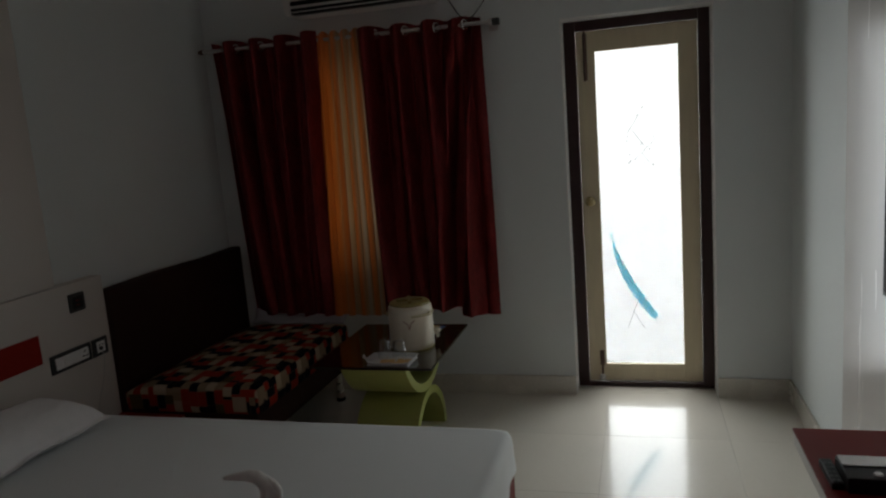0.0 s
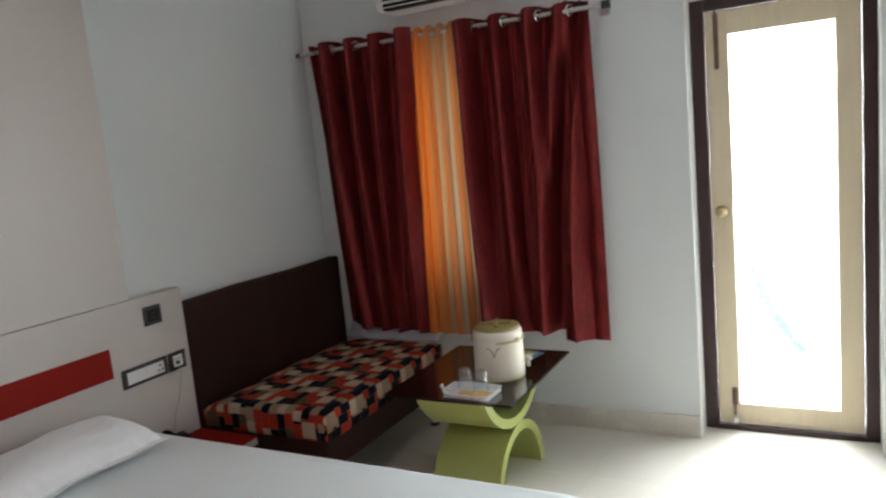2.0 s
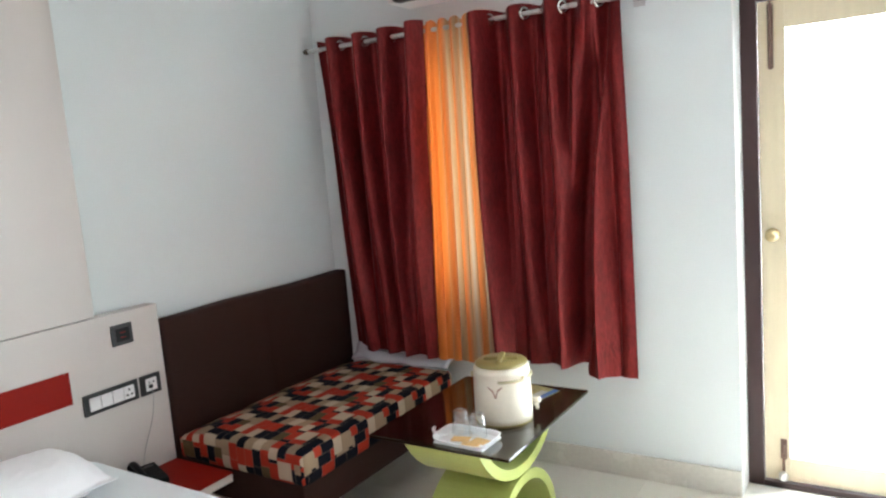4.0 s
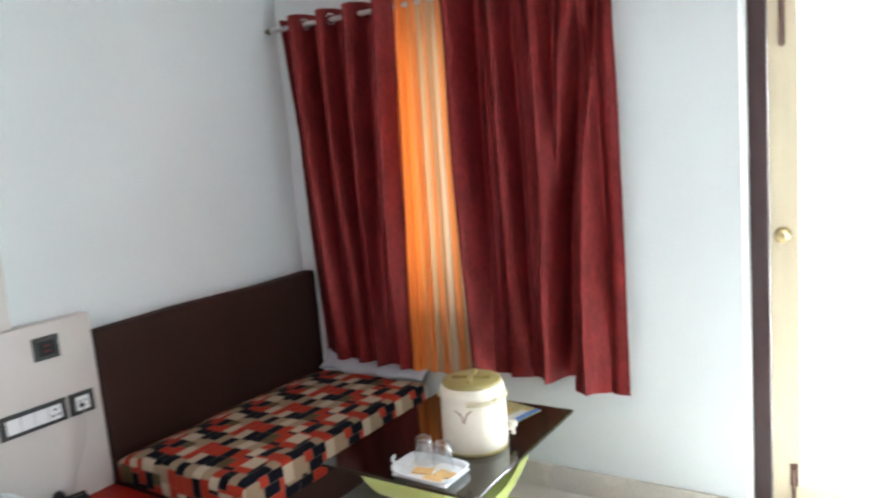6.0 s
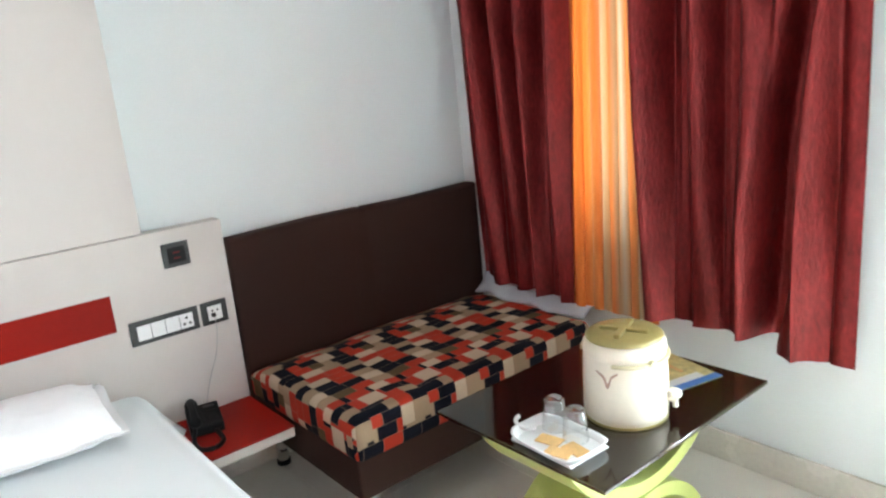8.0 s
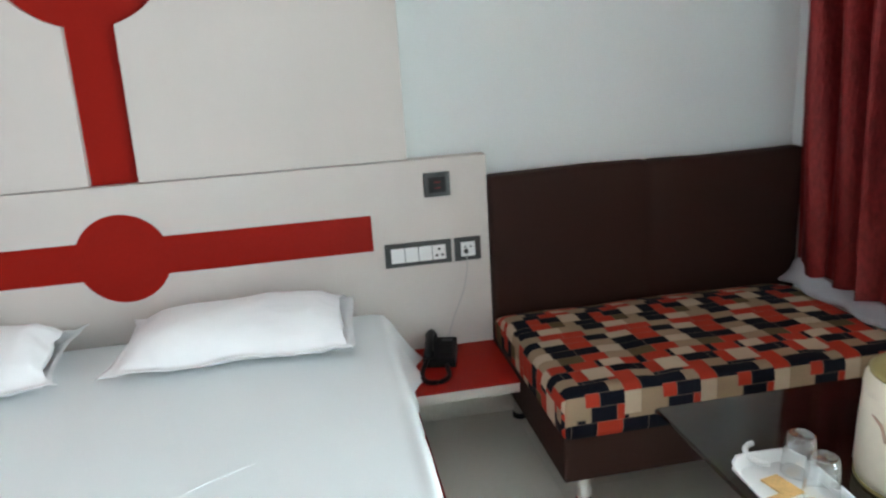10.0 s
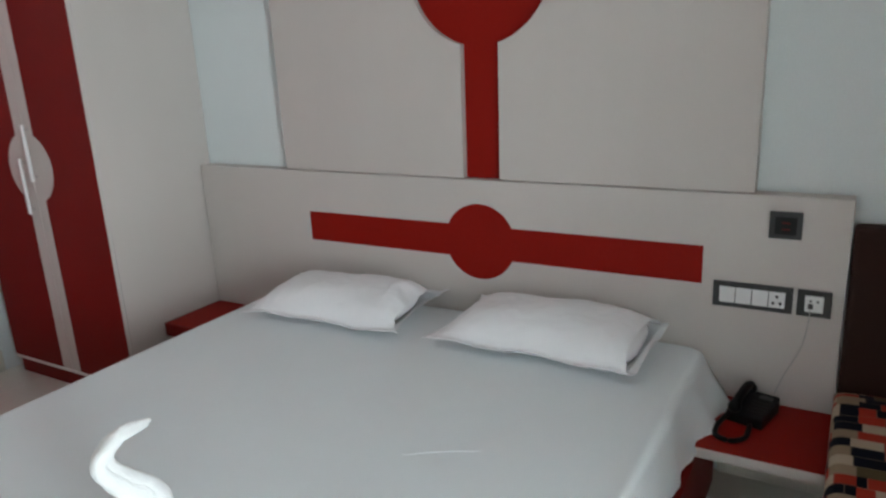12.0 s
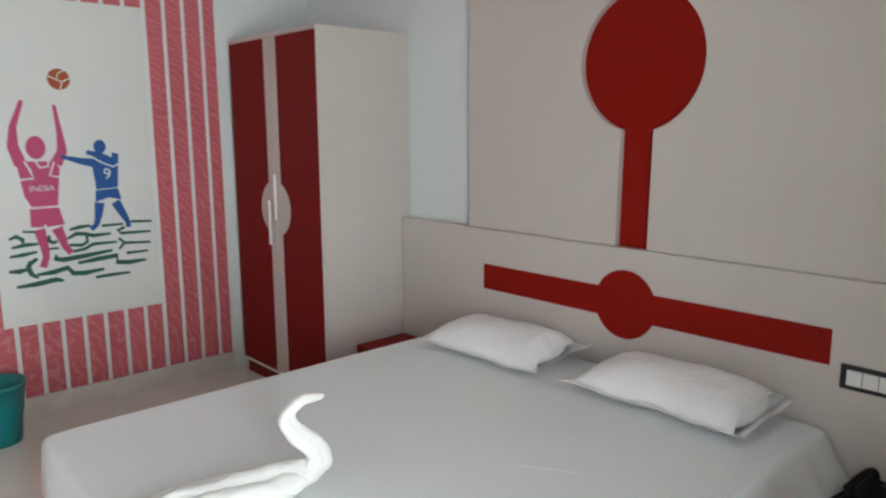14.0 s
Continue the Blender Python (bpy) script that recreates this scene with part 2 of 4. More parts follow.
mul_ = n_.new("ShaderNodeMixRGB")
mul_.blend_type, mul_.inputs[0].default_value = "MULTIPLY", 1.0
l_.new(ramp_.outputs[0], mul_.inputs[1]), l_.new(n_["tone"].outputs[0], mul_.inputs[2])
l_.new(mul_.outputs[0], n_["Principled BSDF"].inputs["Base Color"])
l_.new(mul_.outputs[0], n_["Translucent BSDF"].inputs["Color"])


# The dark table glass lets a little of what is under it show.
n_, l_ = BLACKGLASS.node_tree.nodes, BLACKGLASS.node_tree.links
see_, mix_ = n_.new("ShaderNodeBsdfTransparent"), n_.new("ShaderNodeMixShader")
see_.inputs[0].default_value, mix_.inputs[0].default_value = (0.9, 0.78, 0.4, 1), 0.2
l_.new(n_["Principled BSDF"].outputs[0], mix_.inputs[1]), l_.new(see_.outputs[0], mix_.inputs[2])
l_.new(mix_.outputs[0], n_["Material Output"].inputs["Surface"])


def clear(name, colour, rough, frost):
    m = bpy.data.materials.new(name)
    m.use_nodes = True
    n, l = m.node_tree.nodes, m.node_tree.links
    p, t, mix = n["Principled BSDF"], n.new("ShaderNodeBsdfTransparent"), n.new("ShaderNodeMixShader")
    p.inputs["Base Color"].default_value, p.inputs["Roughness"].default_value = (*colour, 1), rough
    p.inputs["Transmission Weight"].default_value = 1 - frost
    t.inputs[0].default_value = (*colour, 1)
    mix.inputs[0].default_value = frost
    l.new(t.outputs[0], mix.inputs[1]), l.new(p.outputs[0], mix.inputs[2])
    l.new(mix.outputs[0], n["Material Output"].inputs["Surface"])
    return m


PANE = clear("frosted_door_glass", (0.97, 0.98, 1.0), 0.25, 0.12)
TINT = clear("turquoise_glass_film", (0.36, 0.6, 0.68), 0.3, 0.02)
WINDOWGLASS = clear("window_glass", (0.95, 0.97, 0.97), 0.05, 0.08)
GLASS = clear("drinking_glass", (0.93, 0.95, 0.95), 0.02, 0.1)
n_, l_ = GLASS.node_tree.nodes, GLASS.node_tree.links
edge_, shine_ = n_.new("ShaderNodeLayerWeight"), n_.new("ShaderNodeBsdfGlossy")
edge_.inputs["Blend"].default_value, shine_.inputs["Roughness"].default_value = 0.35, 0.03
some_ = n_.new("ShaderNodeMapRange")
some_.inputs["To Min"].default_value, some_.inputs["To Max"].default_value = 0.1, 0.8
l_.new(edge_.outputs["Facing"], some_.inputs["Value"])
l_.new(some_.outputs[0], n_["Mix Shader"].inputs[0])
l_.new(shine_.outputs[0], n_["Mix Shader"].inputs[2])


# ---- building helpers ----
def part(name, bm, mat, parent=None, label=""):
    me = bpy.data.meshes.new(name)
    bm.to_mesh(me)
    bm.free()
    me.materials.append(mat)
    ob = new(name, me)
    if parent:
        ob.parent = parent
        ob.matrix_parent_inverse = parent.matrix_basis.inverted()
    if label:
        tagged(ob, label=label)
    return ob


def thing(name, at, label, category, group="", kind=""):
    ob = new(name)
    ob.empty_display_size = 0.05
    ob.matrix_basis = pose(*at)
    return tagged(ob, label, category, group, kind)


def smooth(ob):
    for p in ob.data.polygons:
        p.use_smooth = True
    return ob


def box(x0, x1, y0, y1, z0, z1, bevel=0.003, segments=2, bm=None):
    bm = bm or bmesh.new()
    made = bmesh.ops.create_cube(bm, size=1, matrix=Matrix.Translation(((x0 + x1) / 2, (y0 + y1) / 2, (z0 + z1) / 2)) @ Matrix.Diagonal((x1 - x0, y1 - y0, z1 - z0, 1)))
    if bevel:
        vs = set(made["verts"])
        bmesh.ops.bevel(bm, geom=[e for e in bm.edges if e.verts[0] in vs and e.verts[1] in vs], offset=bevel, segments=segments, affect="EDGES", profile=0.7)
    return bm


def rod(a, b, r, sides=16, bm=None, r2=None):
    """A straight bar between two places."""
    bm = bm or bmesh.new()
    a, b = Vector(a), Vector(b)
    m = Matrix.Translation((a + b) / 2) @ (b - a).to_track_quat("Z", "Y").to_matrix().to_4x4()
    bmesh.ops.create_cone(bm, cap_ends=True, segments=sides, radius1=r, radius2=r if r2 is None else r2, depth=(b - a).length, matrix=m)
    return bm


def lathe(profile, at, sides=40, bm=None):
    """Turns (radius, height) pairs about the upright through at."""
    bm = bm or bmesh.new()
    rings = []
    for r, z in profile:
        rings.append([bm.verts.new((at[0] + r * math.cos(2 * math.pi * k / sides), at[1] + r * math.sin(2 * math.pi * k / sides), at[2] + z)) for k in range(sides)] if r > 1e-5 else [bm.verts.new((at[0], at[1], at[2] + z))])
    for a, b in zip(rings, rings[1:]):
        for k in range(sides):
            j = (k + 1) % sides
            if len(a) == len(b) == 1:
                break
            if len(a) == 1:
                bm.faces.new((a[0], b[k], b[j]))
            elif len(b) == 1:
                bm.faces.new((a[k], a[j], b[0]))
            else:
                bm.faces.new((a[k], a[j], b[j], b[k]))
    bmesh.ops.recalc_face_normals(bm, faces=bm.faces)
    return bm


def torus(at, axis, big, small, n=20, m=8, bm=None, turn=1.0, start=0.0):
    bm = bm or bmesh.new()
    q = Matrix.Translation(at) @ Vector(axis).to_track_quat("Z", "Y").to_matrix().to_4x4()
    closed = turn >= 1
    rings = []
    for i in range(n if closed else n + 1):
        a = start + 2 * math.pi * turn * i / n
        rings.append([bm.verts.new(q @ Vector(((big + small * math.cos(2 * math.pi * j / m)) * math.cos(a), (big + small * math.cos(2 * math.pi * j / m)) * math.sin(a), small * math.sin(2 * math.pi * j / m)))) for j in range(m)])
    for i in range(len(rings) if closed else len(rings) - 1):
        a, b = rings[i], rings[(i + 1) % len(rings)]
        for j in range(m):
            bm.faces.new((a[j], b[j], b[(j + 1) % m], a[(j + 1) % m]))
    return bm


def sweep(points, radii, sides=14, bm=None, flat=1.0):
    """A tube of changing radius along a smooth line through the points."""
    bm = bm or bmesh.new()
    pts = [Vector(p) for p in points]
    fine, rad = [], []
    for i in range(len(pts) - 1):
        p0, p1, p2, p3 = pts[max(i - 1, 0)], pts[i], pts[i + 1], pts[min(i + 2, len(pts) - 1)]
        for k in range(8):
            t = k / 8
            fine.append(0.5 * (2 * p1 + (p2 - p0) * t + (2 * p0 - 5 * p1 + 4 * p2 - p3) * t * t + (3 * p1 - p0 - 3 * p2 + p3) * t ** 3))
            rad.append(radii[i] * (1 - t) + radii[i + 1] * t)
    fine.append(pts[-1]), rad.append(radii[-1])
    rings, up = [], Vector((0.02, 1, 0.03))
    for i, p in enumerate(fine):
        d = (fine[min(i + 1, len(fine) - 1)] - fine[max(i - 1, 0)]).normalized()
        side = d.cross(up).normalized()
        if side.length < 0.5:
            side = d.cross(Vector((1, 0, 0))).normalized()
        other = d.cross(side)
        rings.append([bm.verts.new(p + rad[i] * (math.cos(2 * math.pi * k / sides) * side + flat * math.sin(2 * math.pi * k / sides) * other)) for k in range(sides)])
    for a, b in zip(rings, rings[1:]):
        for k in range(sides):
            bm.faces.new((a[k], a[(k + 1) % sides], b[(k + 1) % sides], b[k]))
    bm.faces.new(rings[0][::-1]), bm.faces.new(rings[-1])
    bmesh.ops.recalc_face_normals(bm, faces=bm.faces)
    return bm


def plate(outline, axis, base, depth, bm=None):
    """A flat piece: an outline of (a, b) pairs set up on the plane axis = base, with a depth. axis 'x': pairs are (y, z); 'y': (x, z); 'z': (x, y)."""
    bm = bm or bmesh.new()
    put = {"x": lambda a, b, c: (c, a, b), "y": lambda a, b, c: (a, c, b), "z": lambda a, b, c: (a, b, c)}[axis]
    low, high = [bm.verts.new(put(a, b, base)) for a, b in outline], [bm.verts.new(put(a, b, base + depth)) for a, b in outline]
    bm.faces.new(low), bm.faces.new(high[::-1])
    for i in range(len(low)):
        j = (i + 1) % len(low)
        bm.faces.new((low[j], low[i], high[i], high[j]))
    bmesh.ops.recalc_face_normals(bm, faces=bm.faces)
    return bm


def writing(name, text, size, m, mat, parent):
    cu = bpy.data.curves.new(name, "FONT")
    cu.body, cu.size, cu.extrude, cu.align_x, cu.align_y = text, size, 0.0004, "CENTER", "CENTER"
    tmp = bpy.data.objects.new(name, cu)
    scene.collection.objects.link(tmp)
    me = bpy.data.meshes.new_from_object(tmp.evaluated_get(bpy.context.evaluated_depsgraph_get()))
    bpy.data.objects.remove(tmp)
    me.materials.append(mat)
    me.transform(m)
    ob = new(name, me)
    ob.parent = parent
    ob.matrix_parent_inverse = parent.matrix_basis.inverted()
    return ob


# ---- plan ----
XW, XE, YS, YN, TOP = -2.10, 1.26, -1.28, 3.75, 2.85
HB = -2.03          # front of the headboard
FD = 0.115          # height of the skirting


def structure(name, bm, mat, label, category):
    return tagged(part(name, bm, mat), label, category, kind="structure")


floor = structure("floor", box(XW - 0.2, XE + 0.2, YS - 0.2, YN + 0.23, -0.12, -0.006, 0), GROUT, "cream glossy vitrified tile floor with thin joints", "floor")
structure("ceiling", box(XW - 0.2, XE + 0.2, YS - 0.2, YN + 0.23, TOP, TOP + 0.12, 0), CEIL, "plain white painted ceiling", "ceiling")
structure("wall_west", box(XW - 0.2, XW, YS - 0.2, YN + 0.23, -0.006, TOP, 0), WALL, "white painted wall behind the headboard", "wall")
structure("wall_east", box(XE, XE + 0.2, YS - 0.2, YN + 0.23, -0.006, TOP, 0), WALL, "white painted wall with the television", "wall")
wall_south = structure("wall_south", box(XW, XE, YS - 0.2, YS, -0.006, TOP, 0), WALL, "white wall with pink striped wallpaper", "wall")

# Window wall with its two openings: the balcony door and the curtained window.
DX0, DX1, DZ = 0.098, 0.884, 2.146
WX0, WX1, WZ0, WZ1 = -1.66, -0.62, 0.95, 2.06
wn = bmesh.new()
for x0, x1, z0, z1 in ((XW, WX0, -0.006, TOP), (WX0, WX1, -0.006, WZ0), (WX0, WX1, WZ1, TOP), (WX1, DX0, -0.006, TOP), (DX0, DX1, DZ, TOP), (DX1, XE, -0.006, TOP)):
    box(x0, x1, YN, YN + 0.23, z0, z1, 0, bm=wn)
bmesh.ops.remove_doubles(wn, verts=wn.verts, dist=1e-5)
structure("wall_north", wn, WALL, "white painted wall with balcony door and window", "wall")
for k, (x0, x1, y0, y1) in enumerate(((XW, DX0, YN - 0.014, YN), (DX1, XE - 0.014, YN - 0.014, YN), (XE - 0.014, XE, YS + 0.014, YN), (-1.46, XE, YS, YS + 0.014), (XW, XW + 0.014, 2.165, YN - 0.014), (XW, XW + 0.014, -0.23, 0.29))):
    structure("baseboard_%d" % (k + 1), box(x0, x1, y0, y1, 0, FD, 0.004), SKIRT, "cream tile skirting along the wall", "skirting")

# Balcony door.
door = thing("door_1", (0.49, YN + 0.09, 0), "dark framed cream balcony door with a frosted glass pane, closed", "door", kind="structure")
fy0, fy1 = YN + 0.145, YN + 0.215
FX0, FX1, FZ = 0.166, 0.82, 2.086
for name, b in (("frame_post", (DX0 + 0.004, FX0, fy0, fy1, 0.0, DZ - 0.004)), ("frame_post", (FX1, DX1 - 0.004, fy0, fy1, 0.0, DZ - 0.004)), ("frame_head", (FX0, FX1, fy0, fy1, FZ, DZ - 0.004)), ("threshold", (FX0, FX1, fy0 - 0.005, fy1, 0.0, 0.026))):
    part(name, box(*b, 0.004), FRAME, door, "dark stained frame")
for b in ((DX0 - 0.001, DX0 + 0.0035, YN - 0.002, fy0, 0.001, DZ), (DX1 - 0.0035, DX1 + 0.001, YN - 0.002, fy0, 0.001, DZ), (DX0 + 0.0036, DX1 - 0.0036, YN - 0.002, fy0, DZ - 0.0035, DZ + 0.001)):
    part("reveal", box(*b, 0.001), WHITE, door, "white painted reveal")
ly0, ly1 = YN + 0.165, YN + 0.2
lx0, lx1, gx0, gx1, gz0, gz1 = FX0 + 0.002, FX1 - 0.002, 0.27, 0.716, 0.135, 1.969
leaf = part("leaf", box(lx0, gx0, ly0, ly1, 0.029, FZ - 0.002, 0.002), CREAM, door, "cream painted leaf stile")
part("leaf", box(gx1, lx1, ly0, ly1, 0.029, FZ - 0.002, 0.002), CREAM, door)
part("leaf", box(gx0, gx1, ly0, ly1, 0.029, gz0, 0.002), CREAM, door)
part("leaf", box(gx0, gx1, ly0, ly1, gz1, FZ - 0.002, 0.002), CREAM, door)
pane = part("pane", box(gx0 - 0.005, gx1 + 0.005, ly0 + 0.015, ly0 + 0.021, gz0 - 0.005, gz1 + 0.005, 0), PANE, door, "frosted white glass pane")
pane.visible_shadow = False


def glass_sweep():
    """The curved turquoise blade on the pane."""
    up, down = [], []
    for k in range(15):
        t = k / 14
        x, z = 0.325 + 0.236 * t ** 1.75, 0.934 - 0.516 * t
        w = 0.004 + 0.026 * math.sin(2.2 * t) ** 1.3
        up.append((x + w, z + 0.3 * w)), down.append((x - w * 0.6, z - 0.4 * w))
    return up + down[::-1]


film = part("glass_motif", plate(glass_sweep(), "y", ly0 + 0.012, 0.002), TINT, door, "turquoise curved blade motif")
film.visible_shadow = False
rng = random.Random(7)
for k in range(13):
    x, z = 0.5 + rng.uniform(-0.075, 0.075), 1.46 + rng.uniform(-0.16, 0.2)
    part("glass_dot", plate([(x + 0.0045 * math.cos(a), z + 0.006 * math.sin(a)) for a in (0.3, 1.4, 2.6, 3.6, 4.9)], "y", ly0 + 0.011, 0.002), GREY, door)
for (a, b), (c, d) in (((0.43, 1.5), (0.5, 1.6)), ((0.47, 1.44), (0.555, 1.325)), ((0.52, 1.4), (0.585, 1.46)), ((0.45, 1.53), (0.53, 1.42)), ((0.48, 1.36), (0.53, 1.4)), ((0.43, 0.467), (0.502, 0.348)), ((0.463, 0.518), (0.401, 0.355)), ((0.495, 1.645), (0.5, 1.657)), ((0.572, 1.47), (0.577, 1.482))):
    part("glass_line", rod((a, ly0 + 0.012, b), (c, ly0 + 0.012, d), 0.0013, 6), GREY, door)
knob = part("knob", lathe([(0, 0), (0.028, 0), (0.03, 0.006), (0.012, 0.014), (0.012, 0.03), (0.022, 0.038), (0.025, 0.05), (0.02, 0.06), (0, 0.063)], (0, 0, 0), 24), BRASS, door, "round brass knob")
knob.data.transform(Matrix.Translation((0.213, ly0, 1.124)) @ Matrix.Rotation(radians(90), 4, "X"))
smooth(knob)
bolt = part("tower_bolt", rod((0.216, ly0 - 0.012, 1.81), (0.216, ly0 - 0.012, 2.1), 0.006, 10), RUST, door, "iron tower bolt")
part("bolt_plate", box(0.205, 0.227, ly0 - 0.008, ly0, 1.815, 2.07, 0.001), RUST, bolt)
bolt = part("tower_bolt", rod((0.245, ly0 - 0.014, 0.045), (0.245, ly0 - 0.014, 0.2), 0.006, 10), RUST, door, "iron tower bolt")
part("bolt_handle", lathe([(0, -0.02), (0.016, -0.016), (0.02, 0), (0.016, 0.016), (0, 0.02)], (0.245, ly0 - 0.03, 0.06), 14), STEEL, bolt)
part("bolt_plate", box(0.232, 0.258, ly0 - 0.008, ly0, 0.13, 0.22, 0.001), RUST, bolt)

# Window behind the curtains.
window = thing("window_1", (-1.16, YN + 0.1, WZ0), "sliding window with a pale frame behind the curtains", "window", kind="structure")
for b in ((WX0, WX0 + 0.05, WZ0, WZ1), (WX1 - 0.05, WX1, WZ0, WZ1), (WX0 + 0.05, WX1 - 0.05, WZ0, WZ0 + 0.05), (WX0 + 0.05, WX1 - 0.05, WZ1 - 0.05, WZ1), (-1.18, -1.14, WZ0 + 0.05, WZ1 - 0.05)):
    part("window_frame", box(b[0], b[1], YN + 0.08, YN + 0.13, b[2], b[3], 0.003), ACWHITE, window)
for x0, x1 in ((WX0 + 0.05, -1.18), (-1.14, WX1 - 0.05)):
    g = part("pane", box(x0, x1, YN + 0.1, YN + 0.106, WZ0 + 0.05, WZ1 - 0.05, 0), WINDOWGLASS, window)
    g.visible_shadow = False


# ---- bed and its wall ----
def arc(cx, cz, r, a0, a1, n):
    return [(cx + r * math.cos(radians(a0 + (a1 - a0) * k / n)), cz + r * math.sin(radians(a0 + (a1 - a0) * k / n))) for k in range(n + 1)]


PY0, PY1, SY0, SY1, CY, CZ, CR = 0.306, 2.232, 1.199, 1.352, 1.283, 1.805, 0.287
panel = thing("wall_panel", (XW, 1.26, 1.03), "beige laminate wall panel with a red round inlay on a stem", "wall panel")
half = math.degrees(math.asin((SY1 - SY0) / 2 / CR))
PF, HT = -2.04, 1.033
HG = HT + 0.003
left = [(PY0, HG), (SY0, HG)] + [p for p in arc(CY, CZ, CR, 270 - half, 90, 28)] + [(CY, TOP), (PY0, TOP)]
right = [(SY1, HG), (PY1, HG), (PY1, TOP), (CY, TOP)] + [p for p in arc(CY, CZ, CR, 90, -90 + half, 28)]
part("board", plate(left, "x", XW, PF - XW), BEIGE, panel)
part("board", plate(right, "x", XW, PF - XW), BEIGE, panel)
part("inlay", box(XW, PF - 0.03, SY0 - 0.3, SY1 + 0.3, HT, CZ + 0.35, 0), RED, panel, "red laminate round and stem, set back")

headboard = thing("headboard", (XW, 1.13, 0), "long beige laminate headboard with a red band and disc", "headboard")
part("board", box(XW, HB, -0.235, 2.508, 0.28, HT, 0.003), BEIGE, headboard)
ring = arc(1.265, 0.79, 0.15, math.degrees(math.asin(0.064 / 0.15)), 180 - math.degrees(math.asin(0.064 / 0.15)), 24)
low = arc(1.265, 0.79, 0.15, 180 + math.degrees(math.asin(0.064 / 0.15)), 360 - math.degrees(math.asin(0.064 / 0.15)), 24)
part("band", plate([(2.09, 0.854)] + ring + [(0.425, 0.854), (0.425, 0.726)] + low + [(2.09, 0.726)], "x", HB - 0.002, 0.005), RED, headboard, "red laminate band and disc")

bed = thing("bed", (-1.0, 1.2, 0), "double bed with a red laminate base", "bed")
BX0, BX1, BY0, BY1, BZ = HB + 0.005, 0.02, 0.275, 2.115, 0.5
part("base", box(BX0, BX1 - 0.02, BY0 + 0.02, BY1 + 0.048, 0.0, 0.288, 0.004), DARKRED, bed, "red laminate box base")
part("mattress", box(BX0, BX1 - 0.015, BY0 + 0.015, BY1 - 0.015, 0.292, BZ - 0.012, 0.05, 4), LINEN, bed, "mattress under the sheet")


def bed_sheet():
    """A sheet drawn over the mattress, rounded at the rim, with a hanging hem."""
    bm = bmesh.new()
    n, cx, cy = 256, (BX0 + BX1) / 2, (BY0 + BY1) / 2
    hx, hy = (BX1 - BX0) / 2, (BY1 - BY0) / 2

    def rim(k, grow, cr):
        a = 2 * math.pi * k / n
        c, s = math.cos(a), math.sin(a)
        # rounded rectangle by a steep superellipse
        p = 48
        r = (abs(c / (hx + grow)) ** p + abs(s / (hy + grow)) ** p) ** (-1 / p)
        return cx + r * c, cy + r * s

    rings = []
    for f in (0.12, 0.3, 0.48, 0.64, 0.78, 0.88, 0.94, 0.965):
        ring = []
        for k in range(n):
            x, y = rim(k, 0.0, 0)
            x, y = cx + (x - cx) * f, cy + (y - cy) * f
            z = BZ + 0.006 * noise.noise(Vector((x * 2.5, y * 2.5, 0))) + 0.0025 * noise.noise(Vector((x * 9, y * 9, 3)))
            ring.append(bm.verts.new((x, y, z)))
        rings.append(ring)
    for grow, drop in ((-0.024, 0.001), (-0.012, 0.004), (-0.003, 0.012), (0.002, 0.024), (0.005, 0.045), (0.008, 0.075), (0.012, 0.115), (0.016, 0.15), (0.018, 0.178)):
        ring = []
        for k in range(n):
            wave = drop * (0.10 * math.sin(k * 0.41) + 0.09 * math.sin(k * 0.17 + 1) + 0.06 * math.sin(k * 0.85))
            x, y = rim(k, grow + wave * 0.55, 0)
            if y > cy and x < -1.45:
                y += 0.085 * min(1, (-1.45 - x) / 0.35) * (drop / 0.2) ** 1.3 * (1 + 0.25 * math.sin(x * 38))
            x = max(x, BX0 - 0.002)
            ring.append(bm.verts.new((x, y, BZ - drop * (1 + 0.12 * math.sin(k * 0.17)) + 0.002)))
        rings.append(ring)
    mid = bm.verts.new((cx, cy, BZ))
    for k in range(n):
        bm.faces.new((mid, rings[0][k], rings[0][(k + 1) % n]))
    for a, b in zip(rings, rings[1:]):
        for k in range(n):
            bm.faces.new((a[k], b[k], b[(k + 1) % n], a[(k + 1) % n]))
    bmesh.ops.recalc_face_normals(bm, faces=bm.faces)
    return bm


sheet = tagged(smooth(part("bed_sheet", bed_sheet(), SHEET)), "white cotton sheet drawn smooth over the mattress", "bed sheet")
part("crease", sweep([(-1.02, 1.54, BZ - 0.001), (-1.06, 1.6, BZ + 0.001), (-1.1, 1.67, BZ + 0.001), (-1.13, 1.73, BZ - 0.001)], [0.0006, 0.0012, 0.0012, 0.0006], 8, flat=0.5), SHEET, sheet)


